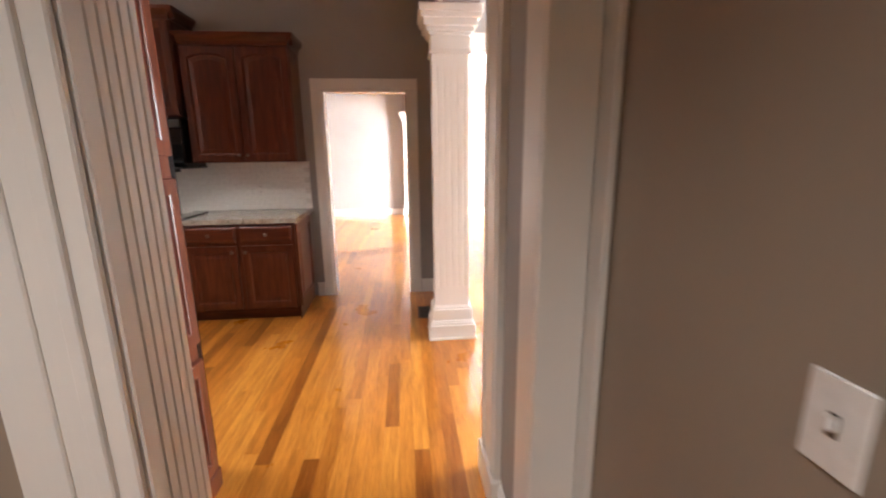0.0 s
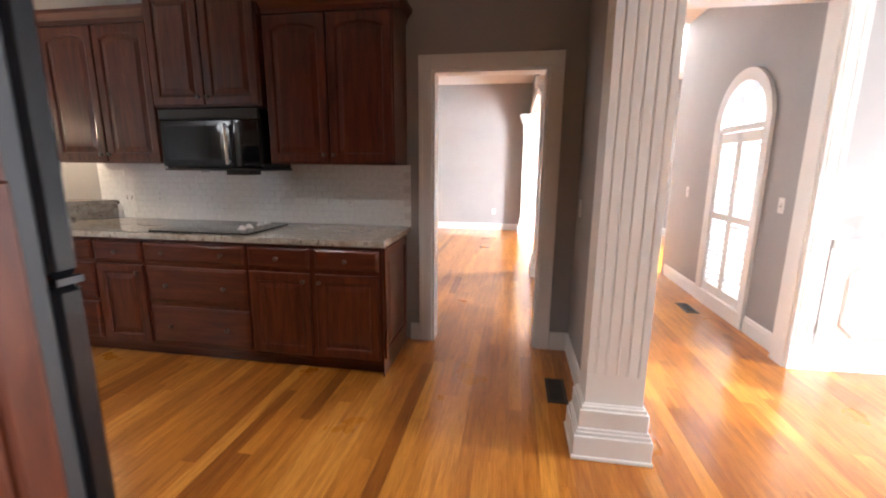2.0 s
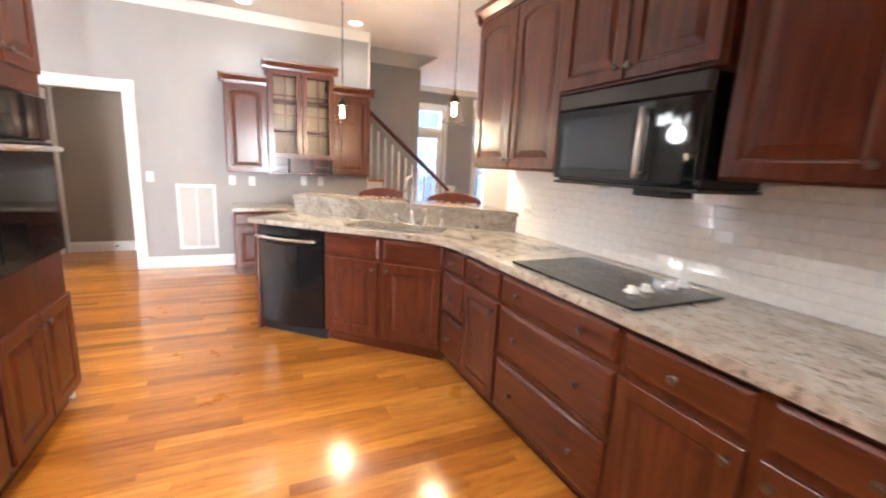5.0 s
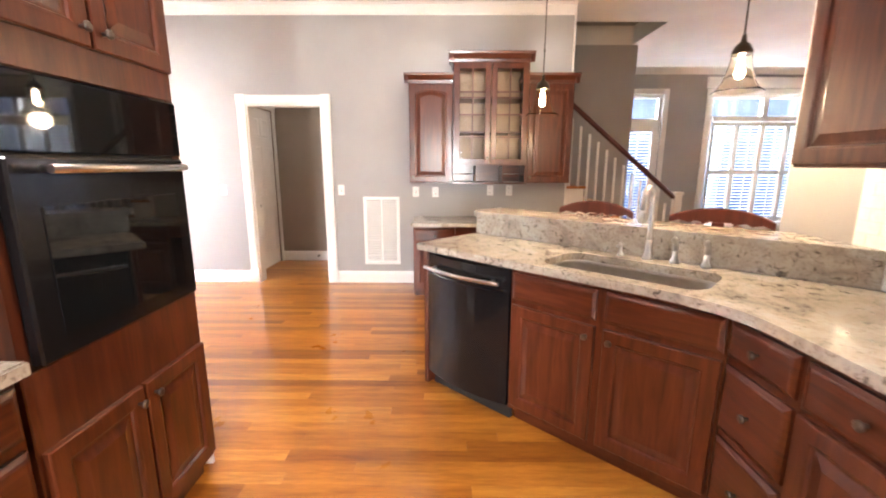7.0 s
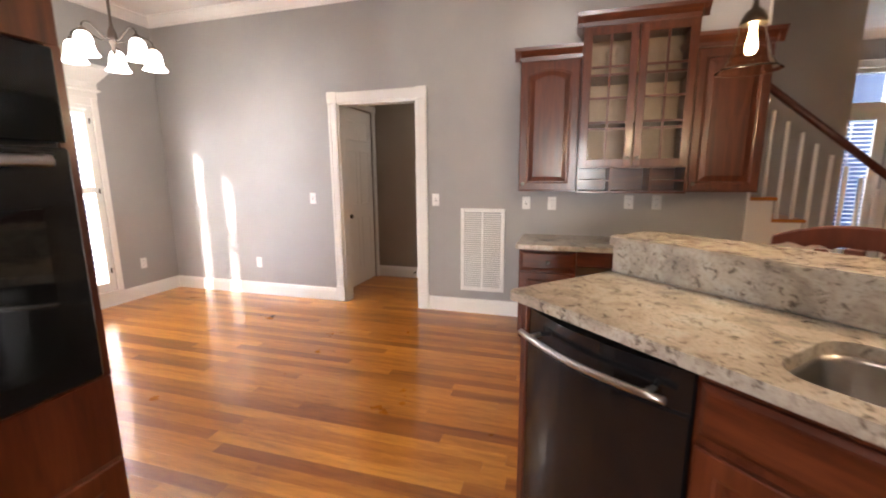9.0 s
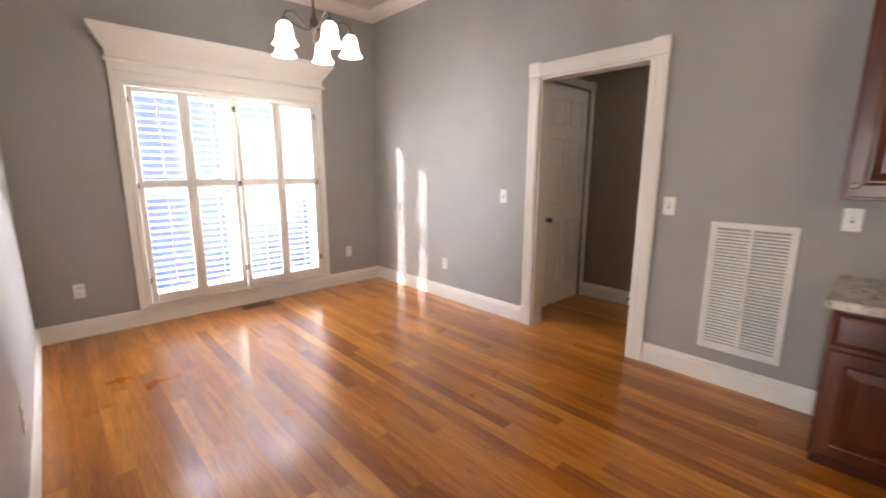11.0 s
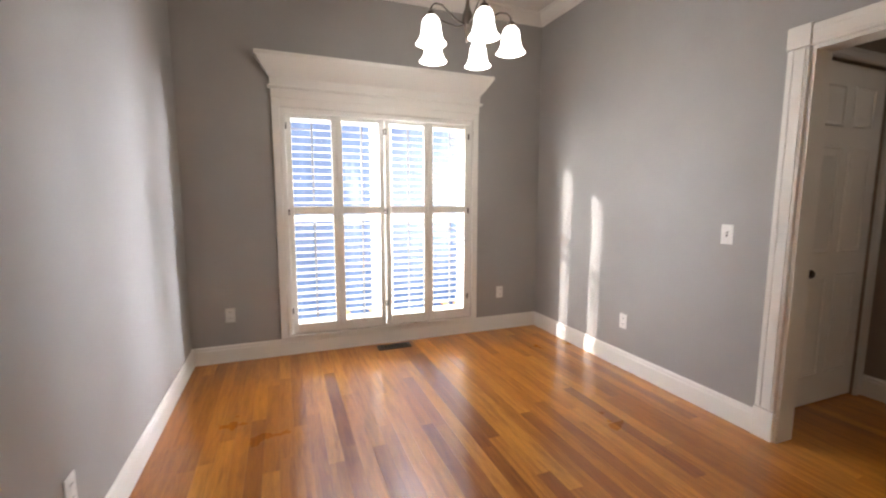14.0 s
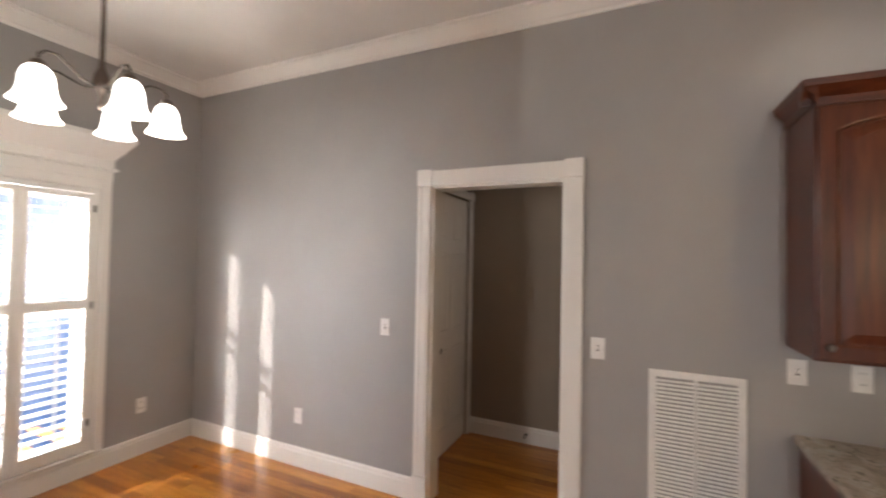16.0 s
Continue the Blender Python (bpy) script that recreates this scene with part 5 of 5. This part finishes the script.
for k in range(5):
    a = 2 * math.pi * k / 5
    c, s = math.cos(a), math.sin(a)
    arm = part("arm", tube(bmesh.new(), [(c * r, s * r, z) for r, z in ((0.02, -0.74), (0.08, -0.735), (0.14, -0.70), (0.19, -0.67), (0.235, -0.675), (0.26, -0.70), (0.262, -0.74))], 0.005, 8), M_KNOB, ch)
    part("fitter", lathe(bmesh.new(), [(0.01, -0.72), (0.024, -0.735), (0.028, -0.755)], 14, c * 0.262, s * 0.262), M_PEWTER, arm)
    bm = bmesh.new()
    prof = [(0.028, -0.755), (0.044, -0.772), (0.054, -0.80), (0.057, -0.84), (0.064, -0.875), (0.078, -0.90), (0.088, -0.912)]
    rings = [[bm.verts.new((c * 0.262 + r * math.cos(q), s * 0.262 + r * math.sin(q), z)) for q in np.linspace(0, 2 * math.pi, 20, endpoint=False)] for r, z in prof + [(r - 0.003, z) for r, z in prof[::-1]]]
    for p, q in zip(rings, rings[1:]):
        for i in range(20):
            bm.faces.new((p[i], p[(i + 1) % 20], q[(i + 1) % 20], q[i])).smooth = True
    part("shade", bm, M_SHADE, arm, "lit frosted glass bell shade")
ch.scale.z = 0.955
pl = bpy.data.lights.new("chandelier_bulbs", 'POINT')
pl.energy, pl.color, pl.shadow_soft_size = 9, (1.0, 0.92, 0.80), 0.12
lo_ = new("chandelier_bulbs", pl)
lo_.location = (-5.2, -0.22, 2.03)


# ---- pendants over the bar ----
M_AMBER = glass("amber_pendant_glass", (1.0, 0.93, 0.82), 0.02)
M_AMBER.node_tree.nodes["Principled BSDF"].inputs["IOR"].default_value = 1.04
for x, y, z in ((-4.546, 3.721, 1.77), (-3.719, 4.428, 1.78)):
    p = thing("pendant_lamp", x, y, z, 0, "dark metal pendant lamp with a lit amber glass shade", "pendant lamp", "pendants over the bar")
    part("canopy", lathe(bmesh.new(), [(0.06, CEIL - z - 0.001), (0.058, CEIL - z - 0.012), (0.02, CEIL - z - 0.026)], 16), M_KNOB, p)
    bm = tube(bmesh.new(), [(0, 0, 0.17), (0, 0, CEIL - z - 0.02)], 0.004, 6)
    for k in (0.32, 0.62, 0.92):
        lathe(bm, [(0.004, k), (0.009, k + 0.01), (0.004, k + 0.02)], 8)
    part("rod", bm, M_KNOB, p)
    part("cap", lathe(bmesh.new(), [(0.008, 0.18), (0.012, 0.15), (0.03, 0.135), (0.042, 0.11), (0.043, 0.095)], 16), M_KNOB, p)
    bm = bmesh.new()
    prof = [(0.042, 0.10), (0.043, 0.07), (0.052, 0.03), (0.068, -0.02), (0.088, -0.052), (0.106, -0.064)]
    rings = [[bm.verts.new((r * math.cos(q), r * math.sin(q), zz)) for q in np.linspace(0, 2 * math.pi, 18, endpoint=False)] for r, zz in prof + [(r - 0.003, zz) for r, zz in prof[::-1]]]
    for a, b in zip(rings, rings[1:]):
        for i in range(18):
            bm.faces.new((a[i], a[(i + 1) % 18], b[(i + 1) % 18], b[i])).smooth = True
    part("shade", bm, M_AMBER, p, "clear amber glass bell shade").visible_shadow = False
    part("bulb", lathe(bmesh.new(), [(0.010, 0.09), (0.011, 0.06), (0.018, 0.03), (0.019, 0.012), (0.012, -0.004), (0.003, -0.008)], 12), M_BULB, p, "glowing bulb")
    pd = bpy.data.lights.new("pendant_bulb", 'POINT')
    pd.energy, pd.color, pd.shadow_soft_size = 5, (1.0, 0.72, 0.42), 0.05
    new("pendant_bulb", pd).location = (x, y, z - 0.10)

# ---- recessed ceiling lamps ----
# last two are unseen, added to brighten passage and back hall; (-1.1, 2.45) is assumed
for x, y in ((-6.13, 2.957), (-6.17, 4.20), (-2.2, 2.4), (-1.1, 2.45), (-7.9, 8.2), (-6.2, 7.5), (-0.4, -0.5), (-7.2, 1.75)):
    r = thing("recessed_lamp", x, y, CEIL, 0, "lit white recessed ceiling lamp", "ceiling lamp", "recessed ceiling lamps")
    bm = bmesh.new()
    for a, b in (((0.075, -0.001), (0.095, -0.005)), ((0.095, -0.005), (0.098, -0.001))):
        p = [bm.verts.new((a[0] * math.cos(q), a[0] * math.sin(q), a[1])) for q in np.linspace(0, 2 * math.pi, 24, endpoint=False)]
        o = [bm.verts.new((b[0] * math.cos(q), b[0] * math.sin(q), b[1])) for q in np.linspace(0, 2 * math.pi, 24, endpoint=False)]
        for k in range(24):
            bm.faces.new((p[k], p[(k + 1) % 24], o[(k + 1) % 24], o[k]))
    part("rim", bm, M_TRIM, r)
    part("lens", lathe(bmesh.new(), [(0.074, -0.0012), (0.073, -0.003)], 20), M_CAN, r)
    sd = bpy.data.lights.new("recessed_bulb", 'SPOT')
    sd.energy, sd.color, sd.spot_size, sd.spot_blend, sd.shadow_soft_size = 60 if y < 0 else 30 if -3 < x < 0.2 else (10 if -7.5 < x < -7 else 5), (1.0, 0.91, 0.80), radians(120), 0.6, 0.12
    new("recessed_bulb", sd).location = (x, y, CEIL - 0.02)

# ---- bar stools ----
def stool(u, v, turn):
    x, y = diag(u, v)
    r = thing("bar_stool", x, y, 0, TH + turn, "dark cherry bar stool with a carved curved top rail", "stool", "bar stools")
    # local x along the bar, local -y towards it; the back stands at y = 0
    part("seat", boxm(-0.21, -0.40, 0.70, 0.21, 0.0, 0.75, 0.012), M_STOOL, r)
    for sx, y0 in ((-0.18, -0.02), (0.18, -0.02), (-0.18, -0.37), (0.18, -0.37)):
        bk = y0 > -0.1
        part("leg", tube(bmesh.new(), [(sx * 1.08, y0 + (0.02 if bk else -0.02), 0), (sx, y0, 0.70)] + ([(sx, y0 + 0.02, 0.95), (sx * 1.02, y0 + 0.05, 1.05)] if bk else []), 0.018, 8), M_STOOL, r)
    for sx in (-0.19, 0.19):
        part("stretcher", tube(bmesh.new(), [(sx, -0.37, 0.25), (sx, -0.01, 0.25)], 0.011), M_STOOL, r)
    part("stretcher", tube(bmesh.new(), [(-0.19, -0.375, 0.30), (0.19, -0.375, 0.30)], 0.013), M_STOOL, r)
    bm = bmesh.new()
    cols = []
    for i in range(21):
        s = -1 + 2 * i / 20
        x = 0.25 * s
        yb = 0.05 + 0.035 * (1 - s * s)
        zt = 1.155 - 0.055 * abs(s) ** 2.2
        scallop = 0.018 * abs(math.sin(3.2 * math.pi * s))
        zb = 1.06 - 0.0 + scallop - (0.01 if abs(s) > 0.9 else 0)
        cols.append([bm.verts.new((x, yb + dy, z)) for dy, z in ((-0.011, zb), (-0.011, zt - 0.008), (0, zt), (0.011, zt - 0.008), (0.011, zb))])
    for a, b in zip(cols, cols[1:]):
        for k in range(5):
            bm.faces.new((a[k], a[(k + 1) % 5], b[(k + 1) % 5], b[k]))
    bm.faces.new(cols[0])
    bm.faces.new(cols[-1][::-1])
    part("top_rail", bm, M_STOOL, r, "curved carved top rail")
    for sx in (-0.09, 0.0, 0.09):
        part("splat", boxm(sx - 0.022, 0.02, 0.75, sx + 0.022, 0.035, 1.07, 0.004) if sx else boxm(-0.03, 0.02, 0.75, 0.03, 0.035, 1.08, 0.004), M_STOOL, r)
    return r


stool(0.955, SPL + 0.355, 0)
stool(0.255, SPL + 0.375, 0)

# ---- staircase ----
sc = thing("staircase", -7.0, 5.95, 0, 0, "straight staircase with white balusters and dark handrail", "staircase")
RISE, RUN = 0.188, 0.225
for k in range(10):
    part("tread", boxm(-1.04, -RUN * (k + 1) - 0.0, RISE * (k + 1) - 0.03, 0.02, -RUN * k + 0.025, RISE * (k + 1), 0.004), M_FLOOR, sc)
    part("riser", boxm(-1.03, -RUN * k - 0.018, RISE * k + (0.001 if k else 0.0), -0.002, -RUN * k, RISE * (k + 1) - 0.031), M_TRIM, sc)
bm = bmesh.new()
pts = [(0.0, 0.0)] + [q for k in range(10) for q in ((-RUN * k, RISE * (k + 1) - 0.031), (-RUN * (k + 1), RISE * (k + 1) - 0.031))] + [(-RUN * 10, 0.0)]
f0 = [bm.verts.new((0.0, y, z)) for y, z in pts]
f1 = [bm.verts.new((-0.03, y, z)) for y, z in pts]
bm.faces.new(f0)
bm.faces.new(f1[::-1])
for k in range(len(pts)):
    bm.faces.new((f0[k], f0[(k + 1) % len(pts)], f1[(k + 1) % len(pts)], f1[k]))
part("stringer", bm, M_TRIM, sc)
for k in range(10):
    for j in (0.3, 0.8):
        y = -RUN * (k + j)
        zt = RISE * (k + 1) + 0.86 - RISE * (1 - j)
        part("baluster", tube(bmesh.new(), [(-0.03, y, RISE * (k + 1)), (-0.03, y, RISE * (k + 1) + 0.2), (-0.03, y, zt)], 0.016, 8), M_TRIM, sc)
part("handrail", tube(bmesh.new(), [(-0.03, 0.10, 0.98), (-0.03, 0.02, 1.0), (-0.03, -RUN * 10, 1.0 + RISE * 10)], 0.032, 8), M_STOOL, sc)
bm = boxm(-0.075, 0.03, 0.0, 0.015, 0.12, 1.02, 0.006)
box(bm, -0.085, 0.02, 1.02, 0.025, 0.13, 1.06, 0.006)
part("newel_post", bm, M_TRIM, sc)
setting("wall_end_trim", boxm(WX - 0.13, 4.462, 0, WX + 0.01, 4.48, CEIL), M_TRIM)

# ---- outside ----
M_LAWN = paint("lawn", (0.06, 0.09, 0.03), 0.9, 0.4)
setting("ground", boxm(-400, -400, -0.62, 400, 400, -0.50), M_LAWN)


def backdrop(name, x0, y0, x1, y1, h, power, tones):
    """A glowing sheet close outside the windows that stands in for the view."""
    m, nt, b = material(name + "_view")
    v = place_vec(nt, (2.2, 2.2, 0.25))
    f = noise_tex(nt, v, 1.0, 5, 0.6)
    col = ramp(nt, f, tones)
    b.inputs["Base Color"].default_value = (0.02, 0.02, 0.02, 1)
    nt.links.new(col, b.inputs["Emission Color"])
    b.inputs["Emission Strength"].default_value = power
    bm = bmesh.new()
    bm.faces.new([bm.verts.new(p) for p in ((x0, y0, -0.5), (x1, y1, -0.5), (x1, y1, h), (x0, y0, h))])
    return setting(name, bm, m)


BLUE = [(0.40, (0.0030, 0.0075, 0.022)), (0.54, (0.0055, 0.0125, 0.030)), (0.62, (0.022, 0.032, 0.050)), (0.76, (0.13, 0.14, 0.15))]
SKYBLUE = [(0.42, (0.012, 0.026, 0.064)), (0.55, (0.024, 0.044, 0.090)), (0.61, (0.07, 0.09, 0.125)), (0.74, (0.17, 0.18, 0.19))]
backdrop("backdrop_south", -14, -3.4, -2.8, -3.4, 5, 3.2, SKYBLUE)
backdrop("backdrop_east", 3.4, 4.95, 3.4, 7.38, 3.4, 2.4, [(0.3, (0.55, 0.62, 0.72)), (0.5, (0.85, 0.88, 0.92)), (0.6, (0.95, 0.97, 1.0)), (0.7, (1.0, 1.0, 1.0))])
backdrop("backdrop_west", -12.5, 2, -12.5, 18, 5, 4.5, BLUE)

ds = thing("door_stop", HX + 0.012, 1.235, 0.075, 0, "bronze spring door stop on the hall baseboard", "door stop")
bm = lathe(bmesh.new(), [(0.014, 0), (0.014, 0.004), (0.006, 0.006), (0.006, 0.055), (0.010, 0.056), (0.010, 0.066), (0.004, 0.068)], 12)
bmesh.ops.transform(bm, matrix=pose(0, 0, 0, 0, 90, 0), verts=bm.verts)
part("spring", bm, M_KNOB, ds)


# ---- floor boards, last ----
floor = thing("floor", 0, 0, 0, 0, "varnished honey oak strip floor", "floor", kind="structure")
BW = 0.076
rng = random.Random(7)
LENGTHS = (0.7, 1.0, 1.35, 1.7, 2.1)
shared = {}


def board_mesh(length):
    if length not in shared:
        bm = bmesh.new()
        e = 0.0003
        w, l = BW / 2 - 0.0001, length / 2 - 0.0002
        v = [bm.verts.new(p) for p in ((-w, -l, -0.012), (w, -l, -0.012), (w, l, -0.012), (-w, l, -0.012), (-w, -l, -e), (w, -l, -e), (w, l, -e), (-w, l, -e),
                                       (-w + e, -l + e, 0), (w - e, -l + e, 0), (w - e, l - e, 0), (-w + e, l - e, 0))]
        for a in (0, 4):
            for k in range(4):
                bm.faces.new((v[a + k], v[a + (k + 1) % 4], v[a + 4 + (k + 1) % 4], v[a + 4 + k]))
        bm.faces.new(v[8:12])
        me = bpy.data.meshes.new("floor_board")
        bm.to_mesh(me)
        bm.free()
        me.materials.append(M_FLOOR)
        shared[length] = me
    return shared[length]


spots = []
for i in range(int((4.7 + 9.6) / BW)):
    x = -9.6 + (i + 0.5) * BW
    y = -1.6 - rng.random() * 1.2
    while y < 11.0:
        l = rng.choice(LENGTHS)
        spots.append((x, y + l / 2, l))
        y += l
near = [s for s in spots if (-1.0 < s[0] < 0.5 and 1.2 < s[1] < 4.6) or (-4.4 < s[0] < -3.6 and -1.0 < s[1] < 2.8) or (-3.6 < s[0] < -1.0 and 2.3 < s[1] < 4.0)]
near = near[:300]
kept = set(near)
for x, y, l in near:
    ob = new("floor_board", board_mesh(l))
    ob.location = (x, y, 0)
    ob.parent = floor
verts, faces = [], []
for s in spots:
    if s in kept:
        continue
    me = board_mesh(s[2])
    o = len(verts)
    verts += [(v.co.x + s[0], v.co.y + s[1], v.co.z) for v in me.vertices]
    faces += [[o + k for k in p.vertices] for p in me.polygons]
me = bpy.data.meshes.new("floor_boards")
me.from_pydata(verts, [], faces)
me.materials.append(M_FLOOR)
rest = new("floor_boards", me)
rest.parent = floor
tagged(rest, kind="stuff")
